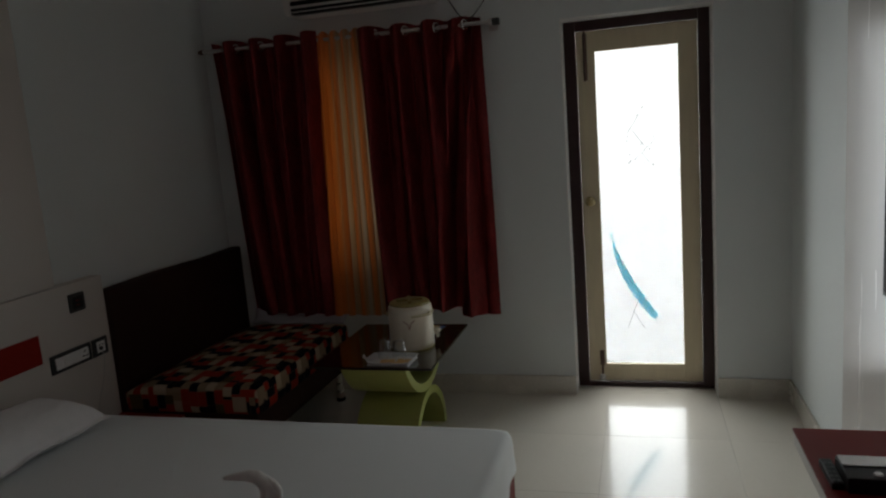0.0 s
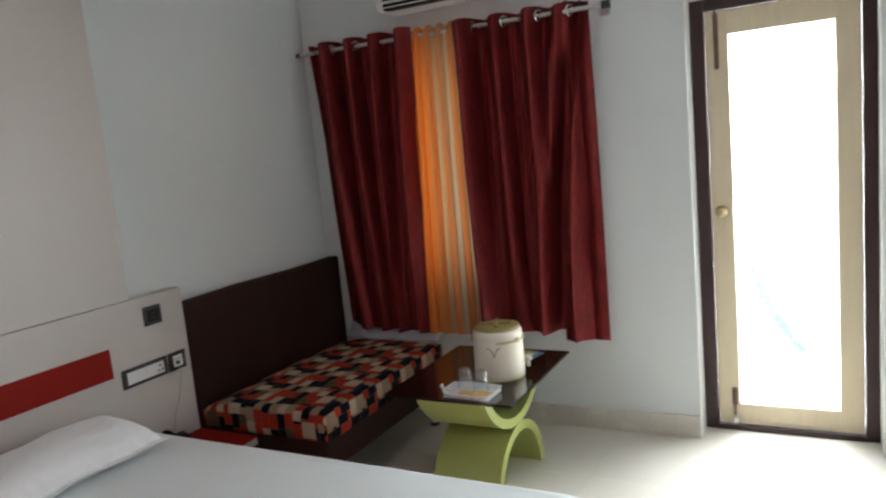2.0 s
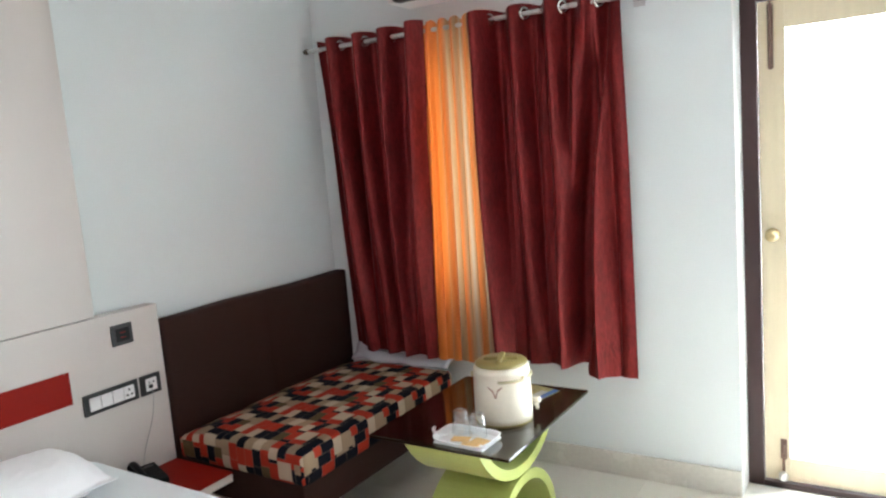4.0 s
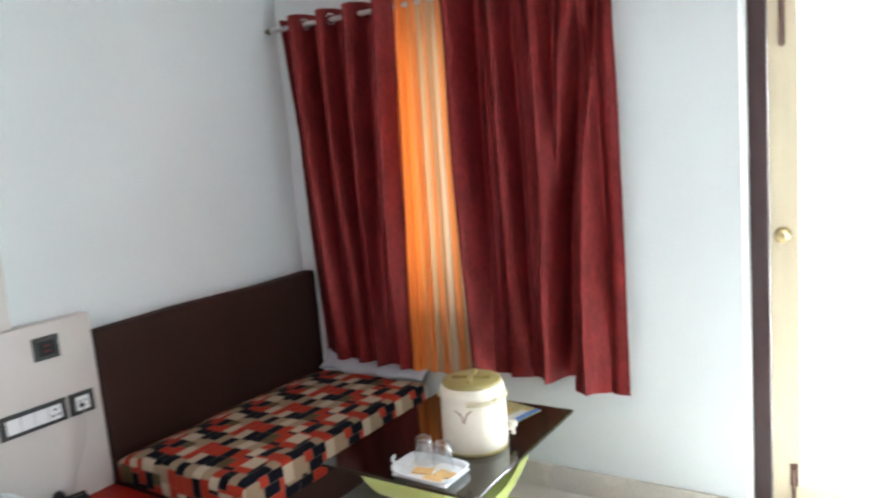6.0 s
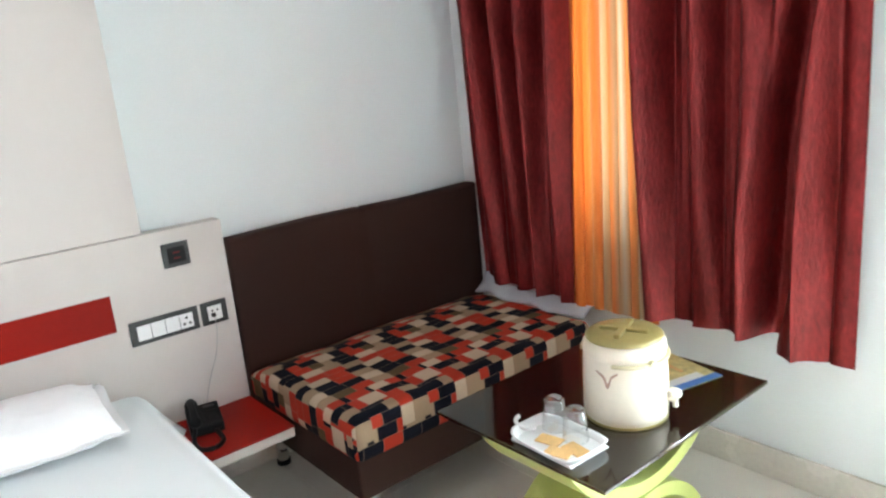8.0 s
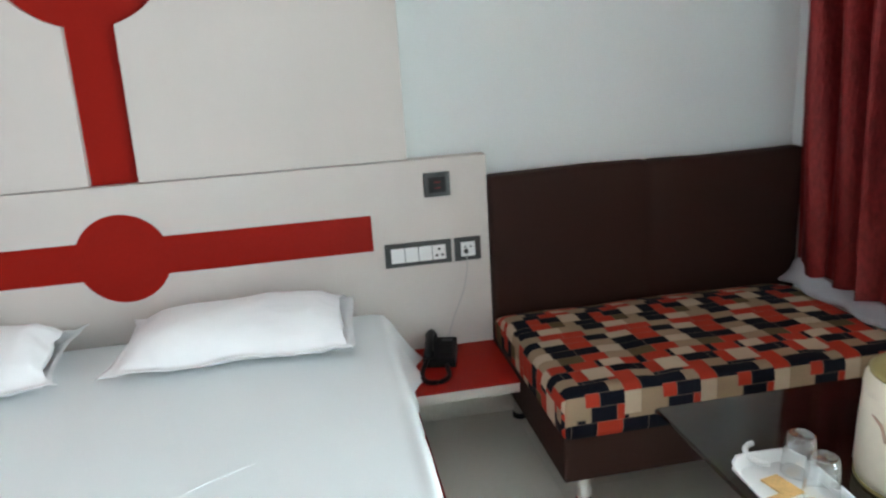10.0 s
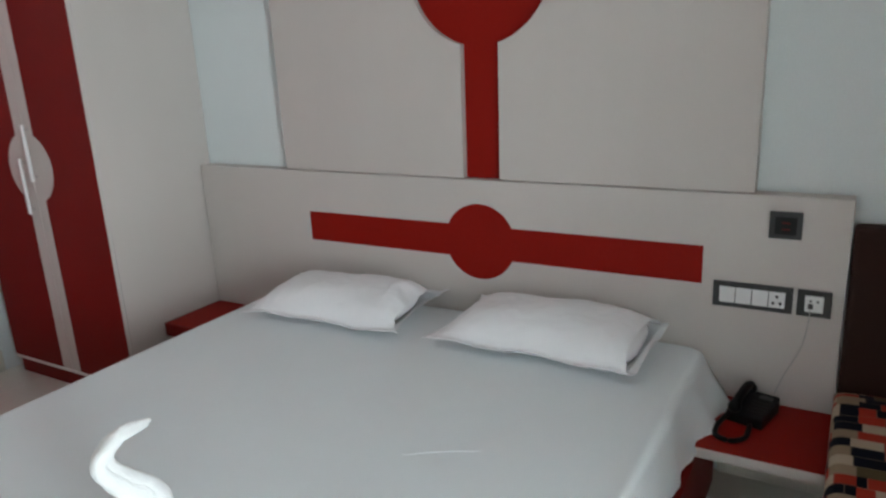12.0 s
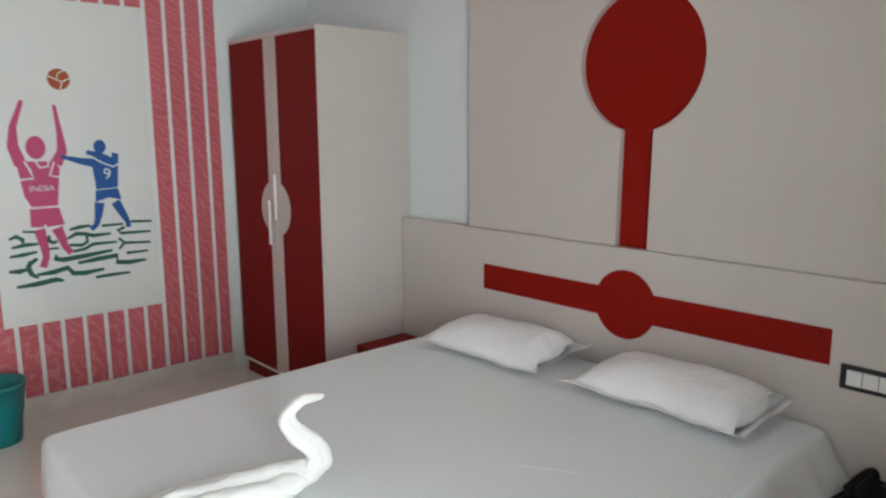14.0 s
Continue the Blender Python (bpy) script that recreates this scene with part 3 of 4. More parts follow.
def pillow(name, at, turn, lx, ly, h, label, gape):
    """A stuffed case with a stitched flange; its far end gapes and shows the stuffing."""
    bm = bmesh.new()
    nu, nv = 60, 84
    grid = {}
    for side in (1, -1):
        for i in range(nu + 1):
            for j in range(nv + 1):
                u, v = 2 * i / nu - 1, 2 * j / nv - 1
                rim = i in (0, nu) or j == 0
                if side < 0 and rim:
                    grid[side, i, j] = grid[1, i, j]
                    continue
                uu, vv = min(1, abs(u) * 1.15), min(1, abs(v) * 1.07)
                across = (1 - uu ** 2.6) ** 0.6
                mouth = max(0.0, (v - 0.7) / 0.3)
                if v < 0:
                    along = (1 - vv ** 3.2) ** 0.6
                elif side > 0:
                    along = 1 - (1 - gape) * mouth ** 1.6
                else:
                    along = (1 - vv ** 6) ** 0.6
                body = across * along
                ear = 1 + (0.06 if v < 0 else 0.02) * (abs(u) * abs(v)) ** 8
                x = lx / 2 * u * (1 - 0.04 * (1 - v * v) * (1 + 0.5 * math.sin(5 * v + at[1]))) * ear
                y = ly / 2 * v * (1 - 0.05 * (1 - u * u)) * ear
                if side > 0 and v > 0.6:
                    y -= (0.04 if gape < 0.5 else 0.012) * (v - 0.6) / 0.4 * (1 - u ** 6) * (1 + 0.5 * noise.noise(Vector((u * 3, at[1], 1))))
                if side < 0 and v > 0.6:
                    y += (-0.018 if gape < 0.5 else 0.026) * (v - 0.6) / 0.4 * (1 - u ** 6)
                seam = math.exp(-((uu - 0.93) / 0.1) ** 2) + math.exp(-((vv - 0.95) / 0.08) ** 2)
                lump = 0.008 * noise.noise(Vector((x * 6 + at[0], y * 5, side)))
                lump += 0.008 * (0.45 - abs(noise.noise(Vector((x * 8 + 3 * at[1] + y * 3, y * 9 - x * 6, side * 2)))))
                lump += 0.004 * (0.4 - abs(noise.noise(Vector((x * 22, y * 20 + x * 9, side * 3 + at[1])))))
                pucker = 0.008 * seam * noise.noise(Vector((y * 26, x * 22, 5 + at[1])))
                flap = (1 - across) * (0.006 * math.sin(9 * y + 4 * at[1]) + 0.004 * math.sin(23 * y + u))
                corner = (max(0, u) * max(0, v)) ** 5 * 0.008 + (max(0, -u) * max(0, v)) ** 5 * 0.002
                z = h * (0.6 if side > 0 else -0.36) * body + lump * min(1, body * 1.6) + pucker + flap + corner + side * 0.0016
                grid[side, i, j] = bm.verts.new((x, y, z))
    for side in (1, -1):
        for i in range(nu):
            for j in range(nv):
                q = [grid[side, i, j], grid[side, i + 1, j], grid[side, i + 1, j + 1], grid[side, i, j + 1]]
                bm.faces.new(q if side > 0 else q[::-1])
    stuffing = bmesh.ops.create_uvsphere(bm, u_segments=24, v_segments=14, radius=1, matrix=Matrix.Translation((0, ly * (0.34 if gape < 0.5 else 0.4), h * 0.06)) @ Matrix.Diagonal((lx * 0.37, ly * 0.075, h * 0.36 * (0.5 + 0.5 * gape), 1)))
    for v in stuffing["verts"]:
        v.co += 0.012 * noise.noise(v.co * 14) * Vector((0.4, 1, 0.4))
    bm.transform(pose(*at, *turn))
    return tagged(smooth(part(name, bm, LINEN)), label, "pillow", "pillows on the bed")


pillow("pillow", (-1.79, 0.765, BZ + 0.06), (0, 4, 3), 0.41, 0.73, 0.15, "white cotton pillow lying against the headboard", 0.35)
pillow("pillow", (-1.815, 1.62, BZ + 0.062), (0, 4, -3), 0.4, 0.715, 0.155, "white pillow in a loose open-ended case on the bed", 0.58)


def towel_roll(points, radii, sides, flat):
    bm = sweep(points, radii, sides, flat=flat)
    for v in bm.verts:
        v.co.z = 0.5 + (v.co.z - 0.5) * (1.0 if v.co.z > 0.5 else 0.3)
        v.co += (0.009 * noise.noise_vector(v.co * 22) + 0.005 * noise.noise_vector(v.co * 55)) * (1.0 if v.co.z < 0.6 else 0.45)
    return bm


swan = thing("towel_swan", (-0.26, 1.12, BZ), "white terry towel rolled into a swan on the bed", "folded towel")
for k, (dx, dy, dz, fat) in enumerate(((0.0, 0.0, 0.0, 1.0), (0.012, 0.006, -0.004, 0.86))):
    line = [(0.05, 1.02, 0.515), (-0.1, 1.07, 0.525), (-0.27, 1.135, 0.533), (-0.4, 1.185, 0.543), (-0.47, 1.22, 0.55), (-0.507, 1.238, 0.585), (-0.498, 1.228, 0.625), (-0.468, 1.201, 0.658), (-0.448, 1.183, 0.69), (-0.441, 1.18, 0.715), (-0.45, 1.184, 0.738), (-0.475, 1.186, 0.754), (-0.512, 1.184, 0.758), (-0.566, 1.18, 0.75)]
    fats = [0.012, 0.03, 0.04, 0.044, 0.042, 0.037, 0.032, 0.028, 0.0245, 0.0225, 0.0205, 0.018, 0.0135, 0.005]
    smooth(part("neck_roll", towel_roll([(x + dx, y + dy, z + dz * min(1, i / 5)) for i, (x, y, z) in enumerate(line)], [r * fat for r in fats], 22, 0.9), TERRY, swan))
for pts in ([(0.05, 1.06, 0.512), (-0.1, 1.115, 0.52), (-0.26, 1.18, 0.528), (-0.39, 1.23, 0.535), (-0.47, 1.25, 0.55)], [(0.05, 0.99, 0.512), (-0.1, 1.035, 0.52), (-0.26, 1.095, 0.528), (-0.39, 1.15, 0.535), (-0.47, 1.2, 0.55)]):
    smooth(part("side_roll", towel_roll(pts, [0.01, 0.024, 0.034, 0.034, 0.008], 16, 1.0), TERRY, swan))


def nightstand(name, x1, y0, y1, z, label):
    t = thing(name, (HB, (y0 + y1) / 2, z), label, "bedside shelf", "bedside shelves")
    part("shelf_top", box(HB + 0.001, x1, y0, y1, z - 0.006, z, 0.001), RED, t, "red laminate top")
    part("shelf_board", box(HB + 0.001, x1 - 0.002, y0 + 0.002, y1 - 0.002, z - 0.04, z - 0.006, 0.001), BEIGE, t, "pale board edge")
    return t


nightstand("bedside_shelf", -1.665, 2.12, 2.505, 0.335, "red topped floating bedside shelf with a pale edge")
shelf = nightstand("bedside_shelf", -1.70, -0.232, 0.27, 0.345, "red bedside shelf between the bed and wardrobe")
part("shelf_front", box(-1.70, -1.688, -0.232, 0.27, 0.285, 0.345, 0.002), DARKRED, shelf, "dark red front edge")


def switch_plate(name, y0, y1, z0, z1, label, category):
    t = thing(name, (HB, (y0 + y1) / 2, z0), label, category)
    part("surround", box(HB, HB + 0.009, y0, y1, z0, z1, 0.003), GREY, t, "dark grey surround")
    return t


sq = switch_plate("call_panel", 2.282, 2.375, 0.9, 0.986, "dark grey square call panel on the headboard", "wall plate")
part("face", box(HB + 0.009, HB + 0.011, 2.298, 2.36, 0.915, 0.97, 0.001), BLACK, sq)
for z in (0.93, 0.95):
    part("mark", box(HB + 0.011, HB + 0.0118, 2.318, 2.34, z, z + 0.0035, 0), DARKRED, sq)
sw = switch_plate("switch_board", 2.128, 2.366, 0.658, 0.743, "grey framed plate with three white switches and a socket", "switch plate")
for k in range(4):
    y = 2.149 + k * 0.0495
    key = part("switch" if k < 3 else "socket", box(HB + 0.009, HB + 0.0135, y, y + 0.047, 0.674, 0.727, 0.002), SWITCH, sw, "white module")
    if k == 3:
        for dy, dz in ((0.0235, 0.038), (0.013, 0.016), (0.034, 0.016)):
            part("hole", rod((HB + 0.0125, y + dy, 0.674 + dz), (HB + 0.0142, y + dy, 0.674 + dz), 0.005, 10), BLACK, key)
so = switch_plate("telephone_socket", 2.378, 2.474, 0.658, 0.743, "grey framed white telephone socket with a lead", "socket")
body = part("socket", box(HB + 0.009, HB + 0.0135, 2.4, 2.452, 0.674, 0.727, 0.002), SWITCH, so, "white socket module")
for dy, dz in ((0.016, 0.036), (0.036, 0.036)):
    part("hole", rod((HB + 0.0125, 2.4 + dy, 0.674 + dz), (HB + 0.0142, 2.4 + dy, 0.674 + dz), 0.004, 10), GREY, body)
part("plug", box(HB + 0.0135, HB + 0.026, 2.41, 2.424, 0.688, 0.702, 0.002), GREY, so, "grey plug")
tagged(smooth(part("telephone_lead", sweep([(HB + 0.024, 2.417, 0.69), (HB + 0.03, 2.415, 0.64), (HB + 0.022, 2.4, 0.55), (HB + 0.016, 2.36, 0.45), (HB + 0.02, 2.33, 0.36), (HB + 0.05, 2.32, 0.34)], [0.0017] * 6, 6), LEAD)), "thin grey lead from socket to telephone", "cable")

phone = thing("telephone", (-1.915, 2.285, 0.336), "black desk telephone with handset on the bedside shelf", "telephone")
bm = box(-0.1, 0.1, -0.075, 0.075, 0.0, 0.045, 0.008)
for v in bm.verts:
    if v.co.z > 0.02:
        v.co.z += 0.03 * (-v.co.x + 0.1) / 0.2
PH = pose(-1.915, 2.285, 0.336, 0, 0, -14) @ Matrix.Diagonal((0.74, 0.76, 0.72, 1))
bm.transform(PH)
part("body", bm, BLACK, phone)
bm = sweep([(-0.085, -0.045, 0.1), (-0.05, -0.045, 0.112), (0.02, -0.045, 0.1), (0.085, -0.045, 0.075)], [0.022, 0.018, 0.018, 0.02], 14)
bmesh.ops.create_uvsphere(bm, u_segments=14, v_segments=8, radius=0.03, matrix=Matrix.Translation((-0.08, -0.045, 0.088)))
bmesh.ops.create_uvsphere(bm, u_segments=14, v_segments=8, radius=0.028, matrix=Matrix.Translation((0.08, -0.045, 0.066)))
bm.transform(PH)
smooth(part("handset", bm, BLACK, phone, "black handset"))
for i in range(4):
    for j in range(3):
        x, y = -0.02 + i * 0.024, 0.005 + j * 0.022
        z = 0.045 + 0.03 * (-x + 0.1) / 0.2
        bm = box(x - 0.008, x + 0.008, y - 0.008, y + 0.008, z, z + 0.004, 0.001, 1)
        bm.transform(PH)
        part("key", bm, BLACK, phone)
bm = box(-0.075, -0.045, 0.005, 0.055, 0.07, 0.0745, 0.001)
bm.transform(PH)
part("display", bm, GREY, phone, "small grey display")
smooth(part("cord", sweep([(-1.845, 2.225, 0.37), (-1.79, 2.2, 0.35), (-1.735, 2.205, 0.3445), (-1.72, 2.25, 0.3445), (-1.755, 2.285, 0.3445), (-1.82, 2.29, 0.352)], [0.008] * 6, 10), BLACK, phone, "coiled black cord"))

# ---- wardrobe ----
WX, WY0, WY1, WT = -1.49, -1.19, -0.243, 2.06
wardrobe = thing("wardrobe", (-1.8, -0.72, 0), "tall two-door wardrobe, red doors, beige sides, closed", "wardrobe")
part("carcass", box(XW + 0.002, WX - 0.02, WY0, WY1, 0.085, WT, 0.002), BEIGE, wardrobe, "beige laminate carcass")
part("plinth", box(XW + 0.03, WX - 0.02, WY0 + 0.004, WY1 - 0.004, 0.0, 0.085, 0.001), DARKRED, wardrobe, "dark red plinth")
part("top_edge", box(WX - 0.019, WX + 0.001, WY0, WY1, WT - 0.02, WT, 0.001), BEIGE, wardrobe)
part("bottom_edge", box(WX - 0.019, WX + 0.001, WY0, WY1, 0.085, 0.1, 0.001), WHITE, wardrobe)
WM, SW_ = -0.712, 0.07
OZ, OR, OY = 1.09, 0.16, 0.167
for y0, y1, sgn in ((WY0, WM - 0.0015, -1), (WM + 0.0015, WY1, 1)):
    d = part("door", box(WX - 0.019, WX - 0.001, y0 + 0.001, y1 - 0.001, 0.102, WT - 0.022, 0.001), BEIGE, wardrobe, "wardrobe door with beige inner edge")
    inner, outer = (y1 - SW_, y0 + 0.003) if sgn < 0 else (y0 + SW_, y1 - 0.003)
    a = math.degrees(math.acos(SW_ / OY))
    bow = [(WM + sgn * OY * math.cos(radians(t)), OZ + OR * math.sin(radians(t))) for t in [a - 2 * a * k / 20 for k in range(21)]]
    part("door_face", plate([(outer, WT - 0.024), (inner, WT - 0.024)] + bow + [(inner, 0.104), (outer, 0.104)], "x", WX - 0.001, 0.003), DARKRED, d, "dark red laminate face")
for y, z0, z1 in ((WM + 0.038, 1.034, 1.285), (WM - 0.034, 0.88, 1.135)):
    h = part("handle", rod((WX + 0.024, y, z0), (WX + 0.024, y, z1), 0.009, 14), ALU, wardrobe, "bright metal bar handle")
    for z in (z0 + 0.02, z1 - 0.02):
        part("handle_post", rod((WX, y, z), (WX + 0.024, y, z), 0.005, 10), CHROME, h)

# ---- painted mural and wallpaper ----
mural = thing("wall_mural", (-0.6, YS, 1.35), "white mural with plain pink and blue shapes, ball and green waves", "mural")
MX0, MX1, MZ0, MZ1 = -1.013, -0.19, 0.512, 2.21
part("ground", box(MX0, MX1, YS, YS + 0.006, MZ0, MZ1, 0.001), BOARD, mural, "white ground")
FY = YS + 0.006


LAYER = [0.0]


def daub(name, points, widths, mat):
    """A flat brush stroke through the points."""
    up, down = [], []
    for i, (x, z) in enumerate(points):
        a, b = points[max(i - 1, 0)], points[min(i + 1, len(points) - 1)]
        d = Vector((b[0] - a[0], b[1] - a[1])).normalized()
        up.append((x - d.y * widths[i], z + d.x * widths[i])), down.append((x + d.y * widths[i], z - d.x * widths[i]))
    LAYER[0] += 0.00012
    return part(name, plate(up + down[::-1], "y", FY, 0.0012 + LAYER[0]), mat, mural)


def dot(x, z, rx, rz, mat, name="shape"):
    LAYER[0] += 0.00012
    return part(name, plate([(x + rx * math.cos(2 * math.pi * k / 28), z + rz * math.sin(2 * math.pi * k / 28)) for k in range(28)], "y", FY, 0.0012 + LAYER[0]), mat, mural)


ball = dot(-0.56, 1.803, 0.055, 0.055, BALLPAINT, "ball")
for pts in ([(-0.612, 1.81), (-0.575, 1.79), (-0.55, 1.8), (-0.508, 1.82)], [(-0.575, 1.79), (-0.565, 1.752)], [(-0.55, 1.8), (-0.56, 1.835), (-0.59, 1.85)]):
    daub("ball_line", pts, [0.003] * len(pts), BOARD)
# pink shape: block, cap, two raised bars, two lower bars
part("shape", plate([(-0.325, 1.36), (-0.36, 1.38), (-0.5, 1.375), (-0.525, 1.34), (-0.5, 1.14), (-0.375, 1.14), (-0.345, 1.2)], "y", FY, 0.0015), PINKPAINT, mural, "plain pink block")
dot(-0.42, 1.45, 0.047, 0.06, PINKPAINT)
daub("shape", [(-0.345, 1.36), (-0.315, 1.46), (-0.325, 1.56), (-0.375, 1.69)], [0.03, 0.027, 0.017, 0.01], PINKPAINT)
daub("shape", [(-0.51, 1.36), (-0.545, 1.43), (-0.54, 1.53), (-0.525, 1.67)], [0.03, 0.025, 0.015, 0.008], PINKPAINT)
part("shape", plate([(-0.365, 1.13), (-0.505, 1.13), (-0.525, 1.035), (-0.44, 1.03), (-0.43, 1.05), (-0.42, 1.03), (-0.36, 1.035)], "y", FY, 0.0015), PINKPAINT, mural)
daub("shape", [(-0.4, 1.02), (-0.415, 0.93), (-0.42, 0.87), (-0.4, 0.815)], [0.028, 0.022, 0.017, 0.018], PINKPAINT)
daub("shape", [(-0.485, 1.02), (-0.505, 0.96), (-0.52, 0.91), (-0.545, 0.875)], [0.028, 0.022, 0.017, 0.016], PINKPAINT)
for pts in ([(-0.36, 1.38), (-0.385, 1.33), (-0.395, 1.29), (-0.33, 1.285)], [(-0.41, 1.385), (-0.43, 1.345), (-0.47, 1.35), (-0.475, 1.385)], [(-0.5, 1.375), (-0.475, 1.3), (-0.525, 1.29)]):
    daub("trim_line", pts, [0.005] * len(pts), BOARD)
# blue shape
part("shape", plate([(-0.685, 1.385), (-0.83, 1.39), (-0.815, 1.22), (-0.7, 1.215)], "y", FY, 0.0015), BLUEPAINT, mural, "plain blue block")
dot(-0.735, 1.448, 0.032, 0.038, BLUEPAINT)
daub("shape", [(-0.7, 1.36), (-0.64, 1.37), (-0.535, 1.4)], [0.024, 0.018, 0.008], BLUEPAINT)
daub("shape", [(-0.665, 1.42), (-0.74, 1.395), (-0.8, 1.365), (-0.815, 1.41)], [0.012, 0.018, 0.022, 0.02], BLUEPAINT)
part("shape", plate([(-0.695, 1.21), (-0.815, 1.215), (-0.83, 1.15), (-0.76, 1.165), (-0.69, 1.145)], "y", FY, 0.0015), BLUEPAINT, mural)
daub("shape", [(-0.71, 1.14), (-0.7, 1.07), (-0.685, 1.02), (-0.655, 0.995)], [0.026, 0.02, 0.014, 0.014], BLUEPAINT)
daub("shape", [(-0.795, 1.14), (-0.83, 1.07), (-0.855, 1.02), (-0.855, 0.99)], [0.026, 0.02, 0.014, 0.014], BLUEPAINT)
daub("trim_line", [(-0.68, 1.4), (-0.74, 1.36), (-0.8, 1.335), (-0.825, 1.35)], [0.004] * 4, BOARD)
for pts in (((-0.32, 1.015), (-0.378, 1.009)), ((-0.253, 0.98), (-0.287, 0.994), (-0.317, 0.973), (-0.315, 0.952)), ((-0.261, 0.935), (-0.327, 0.945), (-0.388, 0.944)), ((-0.249, 0.889), (-0.309, 0.893), (-0.379, 0.902)),
            ((-0.443, 0.984), (-0.438, 0.957), (-0.459, 0.942), (-0.482, 0.949)), ((-0.437, 0.911), (-0.484, 0.911)), ((-0.545, 1.004), (-0.6, 1.014), (-0.653, 1.018)), ((-0.53, 0.956), (-0.577, 0.979), (-0.62, 0.974), (-0.663, 0.96), (-0.756, 0.963))):
    daub("wave_line", pts, [0.006] + [0.011] * (len(pts) - 2) + [0.006], GREENPAINT)
for pts in (((-0.538, 0.921), (-0.601, 0.913), (-0.631, 0.929), (-0.628, 0.961)), ((-0.555, 0.884), (-0.613, 0.89), (-0.659, 0.913), (-0.786, 0.912)), ((-0.712, 1.01), (-0.828, 1.011)), ((-0.872, 1.02), (-0.987, 1.013)),
            ((-0.832, 0.991), (-0.794, 0.976), (-0.811, 0.958), (-0.976, 0.954)), ((-0.796, 0.93), (-0.825, 0.904), (-0.795, 0.868)), ((-0.828, 0.9), (-0.972, 0.891)), ((-0.833, 0.841), (-0.955, 0.842)), ((-0.658, 0.724), (-0.75, 0.727), (-0.843, 0.727))):
    daub("wave_line", pts, [0.008] + [0.009] * (len(pts) - 2) + [0.006], GREENPAINT)
for pts in (((-0.47, 0.876), (-0.462, 0.855), (-0.5, 0.844), (-0.61, 0.852), (-0.755, 0.867)), ((-0.572, 0.816), (-0.667, 0.826), (-0.78, 0.834), (-0.777, 0.795), (-0.848, 0.786), (-0.938, 0.791)), ((-0.376, 0.866), (-0.339, 0.844), (-0.329, 0.821), (-0.342, 0.785), (-0.372, 0.763)),
            ((-0.239, 0.812), (-0.291, 0.808), (-0.323, 0.815)), ((-0.368, 0.779), (-0.447, 0.783), (-0.519, 0.798), (-0.544, 0.763), (-0.602, 0.757), (-0.704, 0.766)), ((-0.268, 0.726), (-0.361, 0.73), (-0.458, 0.741), (-0.492, 0.73))):
    daub("wave_line", pts, [0.007] + [0.013] * (len(pts) - 2) + [0.007], GREENPAINT)
FACE = Matrix.Translation((-0.762, FY + 0.0065, 1.295)) @ Matrix.Rotation(radians(180), 4, "Z") @ Matrix.Rotation(radians(90), 4, "X")
writing("number", "9", 0.085, FACE, BOARD, mural)
FACE = Matrix.Translation((-0.43, FY + 0.0065, 1.235)) @ Matrix.Rotation(radians(180), 4, "Z") @ Matrix.Rotation(radians(90), 4, "X")
writing("lettering", "INDIA", 0.045, FACE, BOARD, mural)

# ---- day bed under the window ----
sofa = thing("day_bed", (-1.6, 3.08, 0), "brown upholstered bench sofa with patchwork cushion", "sofa")
SX0, SX1, SY0_, SY1_ = XW + 0.012, -1.275, 2.515, 3.62
bk = box(SX0, -2.012, SY0_ - 0.002, YN - 0.006, 0.2, 0.958, 0.022, 4)
for y in (2.7, 2.9, 3.108, 3.12, 3.132, 3.35, 3.55):
    bmesh.ops.bisect_plane(bk, geom=list(bk.verts) + list(bk.edges) + list(bk.faces), plane_co=(0, y, 0), plane_no=(0, 1, 0))
for v in bk.verts:
    # a seam pulled in across the middle, and a top edge that is not quite straight
    if abs(v.co.y - 3.12) < 0.002:
        v.co.x -= 0.003 * (v.co.x > -2.03)
        v.co.z -= 0.006 * (v.co.z > 0.8)
    v.co.z += 0.004 * math.sin(7 * v.co.y) * (v.co.z > 0.8)
smooth(part("backrest", bk, BROWN, sofa, "dark brown upholstered backrest with a middle seam"))
part("base", box(-2.01, SX1, SY0_, SY1_, 0.2, 0.35, 0.012, 3), BROWN, sofa, "dark brown upholstered base")
for x, y in ((-2.03, 2.6), (-1.33, 2.59), (-2.03, 3.56), (-1.33, 3.56)):
    lg = part("leg", lathe([(0, 0.02), (0.024, 0.02), (0.024, 0.06), (0.02, 0.065), (0.024, 0.07), (0.024, 0.11), (0.02, 0.115), (0.024, 0.12), (0.024, 0.199), (0, 0.199)], (x, y, 0), 20), CHROME, sofa, "chrome ringed leg")
    part("foot", lathe([(0, 0), (0.028, 0), (0.028, 0.02), (0, 0.02)], (x, y, 0), 20), BLACK, lg)


